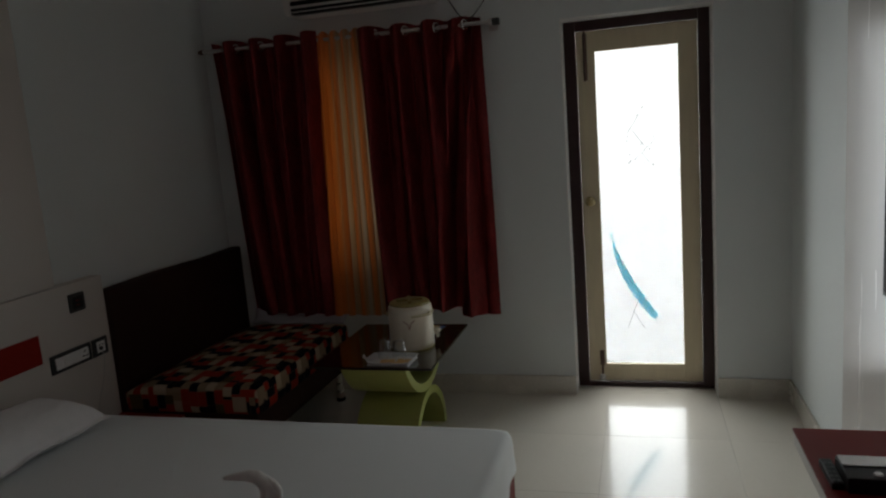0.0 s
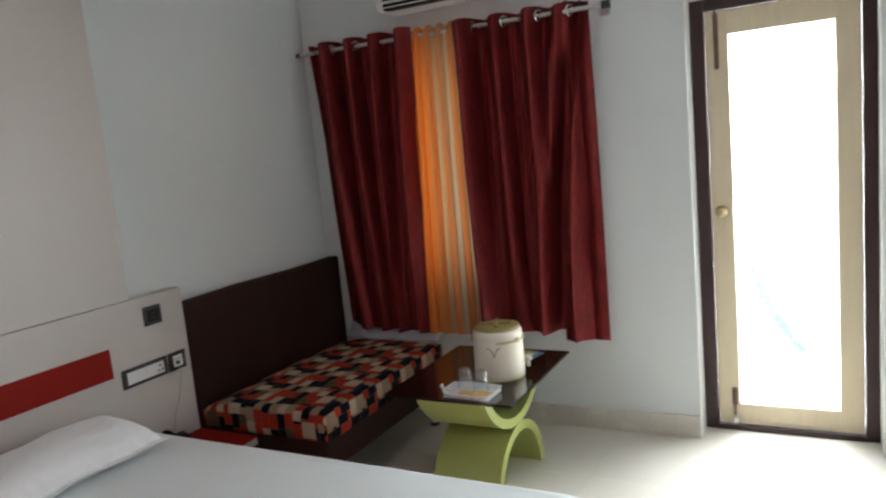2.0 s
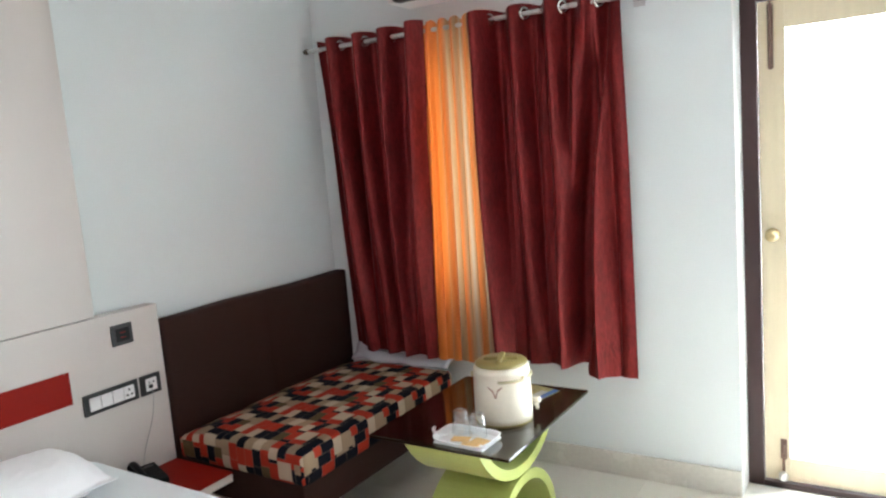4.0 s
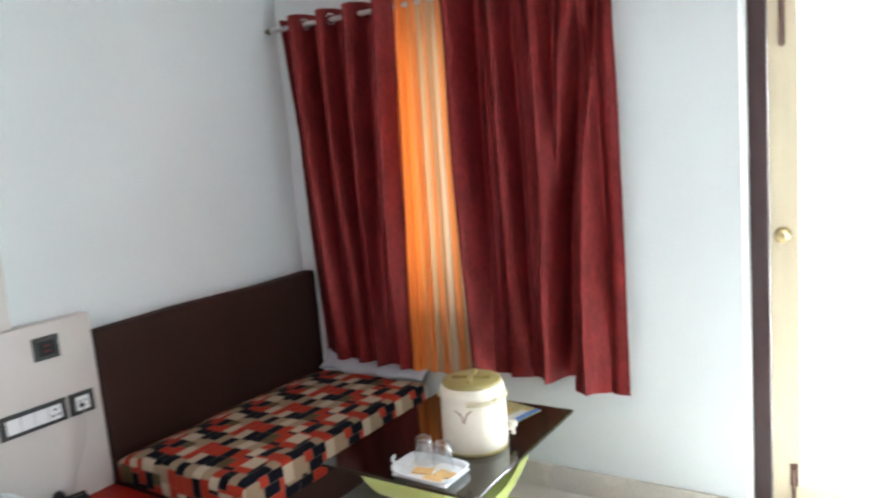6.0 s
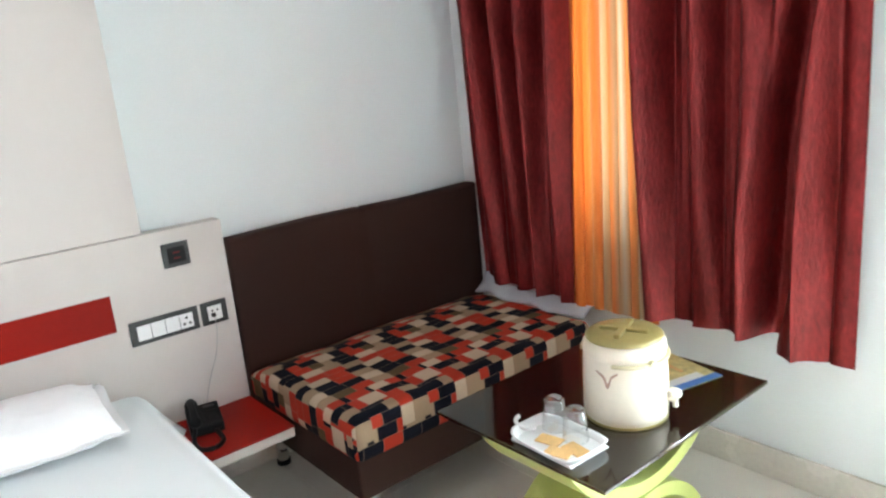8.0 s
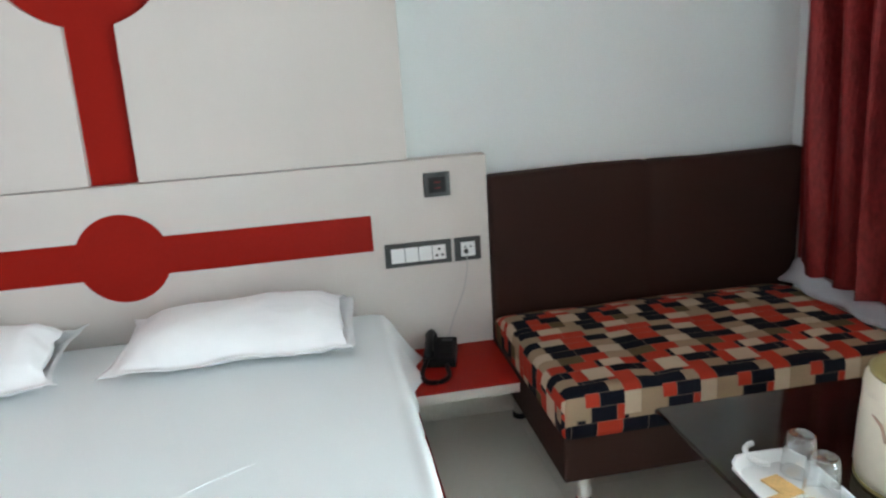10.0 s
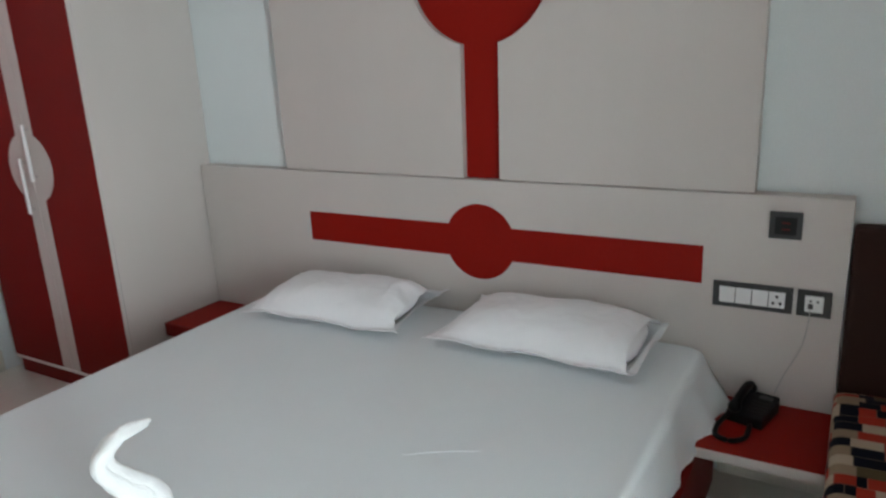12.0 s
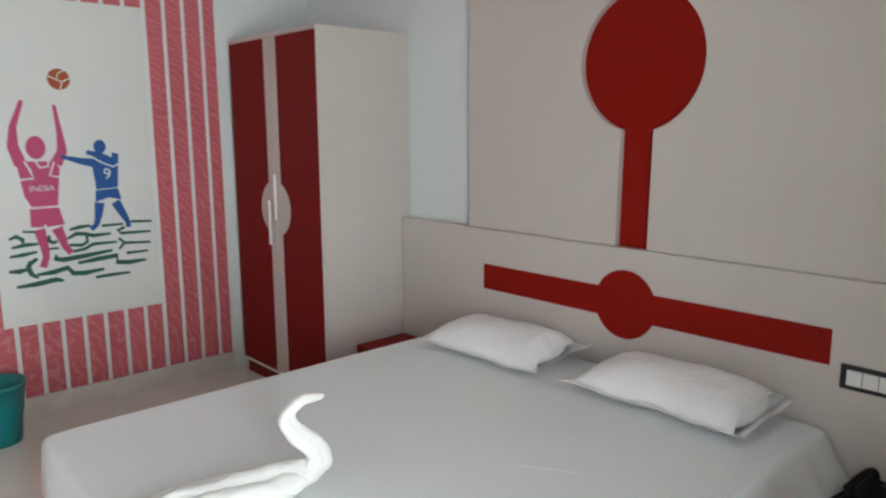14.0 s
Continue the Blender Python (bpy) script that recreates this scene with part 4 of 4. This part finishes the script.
def seat_cushion():
    bm = box(-2.005, SX1 + 0.02, SY0_ - 0.01, SY1_, 0.335, 0.478, 0.05, 6)
    bmesh.ops.subdivide_edges(bm, edges=[e for e in bm.edges if e.calc_length() > 0.3], cuts=16, use_grid_fill=True)
    uv = bm.loops.layers.uv.new("UVMap")
    for v in bm.verts:
        puff = noise.noise(Vector((v.co.x * 5, v.co.y * 4, 1)))
        if v.co.z > 0.44:
            back = min(1, max(0, (-1.78 - v.co.x) / 0.2))
            v.co.z += 0.007 * puff + 0.008 * max(0, 1 - ((v.co.y - 3.07) / 0.6) ** 2) - 0.04 * back * back - 0.012 * max(0, 1 - abs(math.sin(math.pi * (v.co.y - 2.5) / 0.28)) * 3) * min(1, max(0, (v.co.x + 1.7) / 0.3))
    for f in bm.faces:
        for lp in f.loops:
            x, y, z = lp.vert.co
            fall = max(0.0, 0.478 - z)
            end = fall if abs(f.normal.y) > 0.6 else 0
            lp[uv].uv = (y - end + 10.03, x + (fall if abs(f.normal.x) > 0.4 else 0) * (1 if f.normal.x > 0 else -1) + 10)
    return bm


smooth(part("cushion", seat_cushion(), PATCH, sofa, "patchwork print seat cushion"))

bm = bmesh.new()
n = 22
rows = [[bm.verts.new((-1.9 + 0.62 * i / n, 3.585 + 0.085 * j / 5 + 0.012 * math.sin(i * 0.7 + j), 0.488 + 0.006 * j + 0.018 * max(0, noise.noise(Vector((i * 0.25, j * 0.3, 5)))) + (0.045 if i < 5 else 0.0) * j / 5)) for j in range(6)] for i in range(n + 1)]
for a, b in zip(rows, rows[1:]):
    for j in range(5):
        bm.faces.new((a[j], b[j], b[j + 1], a[j + 1]))
cloth = tagged(smooth(part("folded_cloth", bm, GREYCLOTH)), "crumpled grey cloth at the end of the cushion", "cloth")
cloth.modifiers.new("thick", "SOLIDIFY").thickness = 0.012

# ---- coffee table ----
TX0, TX1, TY0, TY1, TZ = -1.06, -0.455, 2.675, 3.425, 0.524
table = thing("coffee_table", (-0.76, 3.05, 0), "coffee table with black glass top on lime green curved legs", "table")
part("table_top", box(TX0, TX1, TY0, TY1, TZ - 0.012, TZ, 0.003), BLACKGLASS, table, "black glass top")


def curved_leg(up):
    """A bent board: two arcs back to back make the cross of the stand."""
    mid, n, h = (TY0 + TY1) / 2, 28, 0.021
    if up:
        r, cz = 0.372, 0.684
        a = 63.5
        outer = [(mid + (r + h) * math.sin(radians(t)), cz - (r + h) * math.cos(radians(t))) for t in [-a + 2 * a * k / n for k in range(n + 1)]]
        inner = [(mid + (r - h) * math.sin(radians(t)), cz - (r - h) * math.cos(radians(t))) for t in [a - 2 * a * k / n for k in range(n + 1)]]
        return [(y, min(z, TZ - 0.0125)) for y, z in outer + inner]
    outer = [(mid + (0.26 + h) * math.sin(radians(t)), 0.289 * math.cos(radians(t))) for t in [-90 + 180 * k / n for k in range(n + 1)]]
    inner = [(mid + (0.26 - h) * math.sin(radians(t)), (0.289 - 2 * h) * math.cos(radians(t))) for t in [90 - 180 * k / n for k in range(n + 1)]]
    return outer + inner


LX0, LX1 = -0.915, -0.59
part("upper_leg", plate(curved_leg(True), "x", LX0, LX1 - LX0), LIME, table, "lime green bent upper board")
part("lower_leg", plate(curved_leg(False), "x", LX0, LX1 - LX0), LIME, table, "lime green bent lower board")

JX, JY = -0.648, 3.018
jug = thing("water_jug", (JX, JY, TZ), "ivory insulated water jug with olive lid and tap", "water jug")
smooth(part("body", lathe([(0, 0), (0.1, 0), (0.11, 0.006), (0.114, 0.03), (0.113, 0.12), (0.1105, 0.182), (0.108, 0.187), (0.111, 0.191), (0.1095, 0.212), (0.102, 0.225), (0, 0.225)], (JX, JY, TZ), 48), JUG, jug, "ivory plastic body"))
lid = smooth(part("lid", lathe([(0, 0.222), (0.101, 0.222), (0.103, 0.23), (0.095, 0.237), (0.05, 0.2385), (0, 0.239)], (JX, JY, TZ), 48), GOLD, jug, "olive gold screw lid"))
for turn in (20, 110):
    bm = box(-0.066, 0.066, -0.009, 0.009, 0.2375, 0.248 + turn * 0.00002, 0.004, 3)
    bm.transform(pose(JX, JY, TZ, 0, 0, turn))
    part("lid_grip", bm, GOLD, lid)
smooth(part("carry_handle", torus((JX, JY, TZ + 0.18), (0.02, 0, 1), 0.1135, 0.006, 28, 8, turn=0.4, start=radians(200)), STRAP, jug, "pale olive strap handle"))
for turn in (200, 344):
    bm = rod((0.106, 0, 0.18), (0.121, 0, 0.18), 0.011, 14)
    bm.transform(pose(JX, JY, TZ, 0, 0, turn))
    part("handle_stud", bm, STRAP, jug)
tap = smooth(part("tap", rod((JX + 0.09, JY + 0.04, TZ + 0.06), (JX + 0.126, JY + 0.055, TZ + 0.06), 0.013, 16), JUG, jug, "ivory push tap"))
part("tap_button", lathe([(0, 0), (0.018, 0), (0.02, 0.008), (0.016, 0.018), (0, 0.02)], (JX + 0.117, JY + 0.052, TZ + 0.063), 16), JUG, tap)
part("tap_spout", rod((JX + 0.117, JY + 0.052, TZ + 0.06), (JX + 0.12, JY + 0.053, TZ + 0.034), 0.008, 12), JUG, tap)
part("base_ring", lathe([(0.099, -0.0005), (0.1125, 0.0005), (0.1125, 0.007), (0.105, 0.007)], (JX, JY, TZ), 48), GOLD, jug)
emblem = part("print", plate([(-0.032, 0.004), (-0.026, 0.004), (-0.008, -0.008), (0.001, -0.03), (0.01, -0.006), (0.028, 0.006), (0.03, 0.002), (0.012, -0.014), (0.003, -0.042), (-0.002, -0.042), (-0.012, -0.014)], "y", 0, 0.0012), FADED, jug, "faded printed flourish")
emblem.data.transform(pose(JX + 0.026, JY - 0.1108, TZ + 0.158, 0, 0, 14))

tray = thing("serving_tray", (-0.672, 2.766, TZ), "small white plastic tray with cut-out handle", "tray")
TR = pose(-0.672, 2.766, TZ, 0, 0, -2)
bm = box(-0.105, 0.105, -0.07, 0.07, 0.0, 0.006, 0.004)
bm.transform(TR)
part("tray_floor", bm, SWITCH, tray)
bm = bmesh.new()
ring_pts = []
for k in range(40):
    a = 2 * math.pi * k / 40
    c, s = math.cos(a), math.sin(a)
    r = (abs(c) ** 5 + abs(s) ** 5) ** (-0.2)
    ring_pts.append((r * c, r * s))
loops = [[bm.verts.new((x * (0.1 + g), y * (0.066 + g), z + (0.006 if abs(x) > 0.9 and z > 0.01 else 0))) for x, y in ring_pts] for g, z in ((0, 0.004), (0.012, 0.02), (0.017, 0.021), (0.015, 0.017), (0.004, 0.001))]
for a, b in zip(loops, loops[1:]):
    for k in range(40):
        bm.faces.new((a[k], a[(k + 1) % 40], b[(k + 1) % 40], b[k]))
bm.transform(TR)
smooth(part("rim", bm, SWITCH, tray))
bm = torus((-0.115, 0, 0.022), (0.2, 0, 1), 0.03, 0.006, 16, 8, turn=0.5, start=radians(90))
bm.transform(TR)
smooth(part("grip", bm, SWITCH, tray))
for x, y, turn in ((-0.692, 2.754, 12), (-0.612, 2.762, -8), (-0.635, 2.724, 14)):
    bm = box(-0.034, 0.034, -0.021, 0.021, 0, 0.004, 0.0018, 2)
    bm.transform(pose(x, y, TZ + 0.0062, 0, 0, turn))
    tagged(part("sachet", bm, SACHET), "small orange paper sachet on the tray", "sachet", "sachets")
for x, y in ((-0.727, 2.815), (-0.647, 2.804)):
    tagged(smooth(part("drinking_glass", lathe([(0.0315, 0.003), (0.0325, 0.0), (0.034, 0.001), (0.034, 0.004), (0.029, 0.075), (0.0265, 0.084), (0.022, 0.087), (0.02, 0.083), (0, 0.082)], (x, y, TZ + 0.0065), 32), GLASS)), "clear tumbler standing upside down on the tray", "glass", "tumblers on the tray")
leaflet = thing("leaflet", (-0.69, 3.3, TZ), "printed card leaflet on the black glass top", "leaflet")
LF = pose(-0.685, 3.3, TZ + 0.001, 0, 0, -14)
for name, b, m in (("sheet", (-0.12, 0.1, -0.1, 0.1, 0, 0.0015), PAPER), ("printed_band", (0.07, 0.1, -0.1, 0.1, 0.0015, 0.002), BLUEPRINT), ("printed_band", (0.035, 0.07, -0.1, 0.06, 0.0015, 0.0019), WHITE), ("printed_band", (-0.12, -0.02, -0.1, -0.085, 0.0015, 0.002), BLUEPRINT), ("printed_band", (-0.1, 0.01, 0.02, 0.035, 0.0015, 0.002), SACHET)):
    bm = box(*b, 0)
    bm.transform(LF)
    part(name, bm, m, leaflet)

# ---- curtains ----
RY, RZ = 3.66, 2.163
cr = thing("curtain_rod", (-1.15, RY, RZ), "steel curtain rod with brackets on the window wall", "curtain rod")
part("pole", rod((-2.06, RY, RZ + 0.016), (-0.25, RY, RZ - 0.004), 0.0115, 16), STEEL, cr)
part("finial", lathe([(0, 0), (0.012, 0), (0.016, 0.01), (0.012, 0.03), (0, 0.036)], (0, 0, 0), 14), RUST, cr).data.transform(Matrix.Translation((-2.055, RY, RZ + 0.016)) @ Matrix.Rotation(radians(-90), 4, "Y"))
bk_ = part("bracket", box(-0.275, -0.255, RY - 0.02, YN, RZ - 0.018, RZ + 0.012, 0.003), STEEL, cr, "steel bracket")
part("bracket_plate", box(-0.29, -0.24, YN - 0.006, YN, RZ - 0.04, RZ + 0.03, 0.002), STEEL, bk_)
part("end_cap", box(-0.255, -0.215, RY - 0.018, RY + 0.018, RZ - 0.022, RZ + 0.014, 0.004), GREY, cr, "dark square end cap")


def curtain(name, tops, bottoms, first, period, folds, amp, y0, z1, z0, mat, label, drop=0.0, seed=0):
    """A hanging cloth in pleats; tops and bottoms give its edges at rod and hem."""
    bm = bmesh.new()
    uv = bm.loops.layers.uv.new("UVMap")
    nu, nv = folds * 34, 40
    rows = []
    for j in range(nv + 1):
        t = j / nv
        row = []
        for i in range(nu + 1):
            u = i / nu
            x = (tops[0] + (tops[1] - tops[0]) * u) * (1 - t) + (bottoms[0] + (bottoms[1] - bottoms[0]) * u) * t
            xt = tops[0] + (tops[1] - tops[0]) * u
            ph = 2 * math.pi * (xt - first) / period
            wob = 0.9 * t * noise.noise(Vector((u * 3 + seed, t * 0.8, seed)))
            own = 1 + 0.35 * noise.noise(Vector((math.floor((xt - first) / period + 0.75) * 3.1, seed, 0.5)))
            s = math.sin(ph + wob)
            s = own * (1 - 2 * ((1 - s) / 2) ** 1.0)
            y = y0 + amp * (1 - 0.62 * t * t) * (0.8 * s + 0.42 * math.sin(2 * ph + 1 + 2 * wob + 1.5 * noise.noise(Vector((xt * 3, seed, 2)))) * (0.25 + 0.75 * min(1, 3 * t))) + (0.3 + t) * (0.022 if amp > 0.05 else 0.012) * noise.noise(Vector((u * 13, t * 1.6, seed + 4))) - 0.01 * t
            if drop:
                # a deep slanting valley sets the last fold free
                uc = 0.86 - 0.24 * t
                y += min(1, 0.3 + 4 * t) * (0.13 / (1 + ((u - uc) / 0.052) ** 8) - 0.06 * math.exp(-((u - uc + 0.11) / 0.05) ** 2) - 0.03 * math.exp(-((u - uc - 0.12) / 0.06) ** 2))
            if amp > 0.05:
                # the edge beside the orange cloth laps over it
                y -= 0.055 * max(0.0, ((u if tops[1] < -1.2 else 1 - u) - 0.86) / 0.14)
            y = min(y, YN - 0.012)
            x += 0.016 * t * math.sin(2 * ph + seed) * 0.6
            if amp > 0.05:
                # valleys close up between the rounded crests
                x += (0.06 + 0.3 * noise.noise(Vector((xt * 4.3, t * 0.9, seed + 9)))) * period / (2 * math.pi) * math.cos(ph + wob) * min(1, 0.35 + t) * min(1, 8 * u, 8 * (1 - u))
            low = z0 - (drop if u > 0.685 else 0) + 0.004 * s + 0.012 * noise.noise(Vector((u * 5, seed, 7)))
            z = z1 + 0.01 * math.cos(ph) * (1 - t) - (z1 - low) * t
            row.append(bm.verts.new((x, y, z)))
        rows.append(row)
    for j in range(nv):
        for i in range(nu):
            f = bm.faces.new((rows[j][i], rows[j + 1][i], rows[j + 1][i + 1], rows[j][i + 1]))
            for lp, (a, b) in zip(f.loops, ((i, j), (i, j + 1), (i + 1, j + 1), (i + 1, j))):
                lp[uv].uv = (a / nu, b / nv)
    bmesh.ops.recalc_face_normals(bm, faces=bm.faces)
    ob = tagged(smooth(part(name, bm, mat)), label, "curtain", "curtains at the window")
    return ob


c1 = curtain("curtain", (-2.0, -1.29), (-1.9, -1.34), -1.832, 0.172, 4, 0.064, RY - 0.005, 2.215, 0.525, REDCLOTH, "maroon satin eyelet curtain in deep folds", seed=1)
c2 = curtain("curtain", (-1.02, -0.318), (-1.0, -0.316), -0.939, 0.178, 4, 0.066, RY - 0.005, 2.2, 0.545, REDCLOTH, "maroon satin eyelet curtain, last fold hanging lower", drop=0.028, seed=2)
c3 = curtain("curtain", (-1.33, -0.985), (-1.4, -0.965), -1.25, 0.068, 5, 0.014, RY - 0.012, 2.205, 0.522, ORANGE, "orange and tan striped satin curtain glowing in daylight", seed=3)
for c, xs in ((c1, (-1.832, -1.664, -1.496, -1.312)), (c2, (-0.939, -0.756, -0.573, -0.411))):
    for x in xs:
        z = RZ + 0.016 - 0.02 * (x + 2.06) / 1.81
        smooth(part("eyelet", torus((x, RY, z), (0.86, -0.5, 0), 0.0245, 0.0065, 22, 8), CHROME, c, "shiny metal eyelet"))

# ---- air conditioner ----
ac = thing("air_conditioner", (-0.97, YN, 2.33), "white split air conditioner above the curtains", "air conditioner")
AX0, AX1, AY, AZ = -1.43, -0.57, 3.53, 2.308
bm = plate([(AY + 0.03, AZ), (AY + 0.006, AZ + 0.03), (AY, AZ + 0.09), (AY + 0.004, AZ + 0.22), (AY + 0.03, AZ + 0.28), (YN, AZ + 0.28), (YN, AZ + 0.0)], "x", AX0, AX1 - AX0)
bmesh.ops.bevel(bm, geom=list(bm.edges), offset=0.006, segments=2, affect="EDGES")
part("casing", bm, ACWHITE, ac, "white plastic casing")
part("outlet", box(AX0 + 0.05, AX1 - 0.05, AY + 0.001, AY + 0.06, AZ - 0.001, AZ + 0.035, 0.002), BLACK, ac, "dark air outlet")
part("louver", box(AX0 + 0.05, AX1 - 0.05, AY - 0.004, AY + 0.012, AZ + 0.03, AZ + 0.037, 0.002), ACWHITE, ac)
part("outlet", box(AX0 + 0.05, AX1 - 0.05, AY - 0.002, AY + 0.02, AZ + 0.045, AZ + 0.07, 0.002), BLACK, ac)
part("louver", box(AX0 + 0.05, AX1 - 0.05, AY - 0.006, AY + 0.012, AZ + 0.007, AZ + 0.012, 0.002), ACWHITE, ac)
tagged(smooth(part("power_cable", sweep([(-0.56, YN - 0.03, 2.42), (-0.5, YN - 0.02, 2.3), (-0.43, YN - 0.05, 2.205), (-0.38, YN - 0.05, 2.2), (-0.3, YN - 0.02, 2.3), (-0.22, YN - 0.008, 2.45), (-0.2, YN - 0.008, 2.84)], [0.0035] * 7, 8), GREY)), "grey power cable looping behind the curtain top", "cable")

# ---- television side ----
tvp = tagged(part("wall_cladding", box(XE - 0.02, XE, -0.6, 2.68, 0.1151, TOP, 0.002), GLOSSBOARD), "pale laminate panel behind the television", "wall panel", kind="structure")
LZ = 0.55
ledge = thing("television_shelf", (XE, 1.3, LZ), "dark red topped shelf with a pale edge under the television", "shelf")
part("shelf_top", box(0.945, XE - 0.021, -0.2, 2.085, LZ - 0.008, LZ, 0.001), DARKRED, ledge, "dark red laminate top")
part("shelf_board", box(0.947, XE - 0.021, -0.198, 2.083, LZ - 0.05, LZ - 0.008, 0.001), BEIGE, ledge, "pale board edge")
tv = thing("television", (XE - 0.05, 1.6, 1.2), "black flat television on the wall", "television")
part("casing", box(XE - 0.075, XE - 0.021, 1.1, 2.05, 1.0, 1.54, 0.006), BLACK, tv)
part("screen", box(XE - 0.077, XE - 0.075, 1.115, 2.035, 1.015, 1.525, 0), SCREEN, tv, "dark glossy screen")
part("bracket_strip", box(XE - 0.06, XE - 0.021, 1.12, 2.04, 1.541, 1.552, 0.002), STEEL, tv)
stb = thing("set_top_box", (1.1, 1.73, LZ), "black set-top box lying on the television shelf", "set-top box")
part("casing", box(1.0, 1.2, 1.66, 1.8, LZ, LZ + 0.045, 0.006), BLACK, stb)
part("top_plate", box(1.005, 1.195, 1.735, 1.795, LZ + 0.045, LZ + 0.048, 0.001), STEEL, stb, "silver top strip")
part("front_button", lathe([(0, 0), (0.012, 0), (0.01, 0.004), (0, 0.005)], (1.08, 1.69, LZ + 0.045), 16), STEEL, stb)
rc = thing("remote_control", (0.98, 1.75, LZ), "black remote control on the television shelf", "remote control")
part("casing", box(0.965, 0.998, 1.68, 1.83, LZ, LZ + 0.02, 0.006), BLACK, rc)
for i in range(5):
    for j in range(2):
        part("button", box(0.97 + j * 0.013, 0.979 + j * 0.013, 1.69 + i * 0.025, 1.702 + i * 0.025, LZ + 0.02, LZ + 0.022, 0.001, 1), GREY, rc)
tagged(smooth(part("television_cable", sweep([(1.19, 1.75, LZ + 0.05), (1.205, 1.82, LZ + 0.07), (1.22, 1.84, LZ + 0.2), (1.222, 1.8, LZ + 0.46)], [0.004] * 4, 8), BLACK)), "black cable from set-top box to television", "cable")

# ---- bucket ----
KX, KY = -0.07, -1.06
bucket = thing("bucket", (KX, KY, 0), "teal plastic bucket standing by the wall", "bucket")
smooth(part("body", lathe([(0, 0.004), (0.105, 0.004), (0.108, 0.0), (0.112, 0.0), (0.125, 0.14), (0.13, 0.15), (0.145, 0.29), (0.153, 0.29), (0.153, 0.305), (0.143, 0.305), (0.12, 0.14), (0.104, 0.01), (0, 0.01)], (KX, KY, 0), 44), TEAL, bucket))
smooth(part("bucket_handle", torus((KX, KY, 0.285), (-0.75, 0.35, 0.55), 0.158, 0.006, 26, 8, turn=0.5, start=radians(150)), TEAL, bucket, "teal bail handle"))
mug = tagged(smooth(part("bathing_mug", lathe([(0, 0.2), (0.04, 0.2), (0.05, 0.33), (0.055, 0.332), (0.047, 0.33), (0.037, 0.205), (0, 0.205)], (KX + 0.06, KY + 0.02, 0), 28), TEAL)), "teal plastic mug hanging inside the bucket", "mug")

# ---- wallpaper strips and floor tiles ----
for k in range(24):
    x0, x1 = -1.465 + k * 0.112, -1.376 + k * 0.112
    x0 = max(x0, -1.445)
    x1 = min(x1, XE - 0.03)
    cuts = [x for x in (MX0 - 0.001, MX1 + 0.001) if x0 < x < x1]
    for a, b in zip([x0] + cuts, cuts + [x1]):
        inside = a > MX0 - 0.01 and b < MX1 + 0.01
        for z0, z1 in ([(FD + 0.001, MZ0 - 0.001), (MZ1 + 0.001, TOP)] if inside else [(FD + 0.001, TOP)]):
            if b - a > 0.004:
                part("wallpaper_strip", box(a, b, YS - 0.001, YS + 0.0035, z0, z1, 0), PINK, wall_south)
mesh_tile = None
for i in range(6):
    for j in range(9):
        x0, y0 = XW - 0.02 + i * 0.6, YS - 0.33 + j * 0.6
        if mesh_tile is None:
            bm = box(-0.2996, 0.2996, -0.2996, 0.2996, -0.006, 0.0, 0.0005, 1)
            t = part("tile", bm, TILE, floor)
            mesh_tile = t.data
        else:
            t = new("tile", mesh_tile)
            t.parent = floor
        t.location = (x0 + 0.3, y0 + 0.3, 0)
part("tile", box(DX0 + 0.004, DX1 - 0.004, YS - 0.33 + 9 * 0.6 + 0.0006, fy0 - 0.006, -0.006, 0.0, 0.0008, 1), TILE, floor)
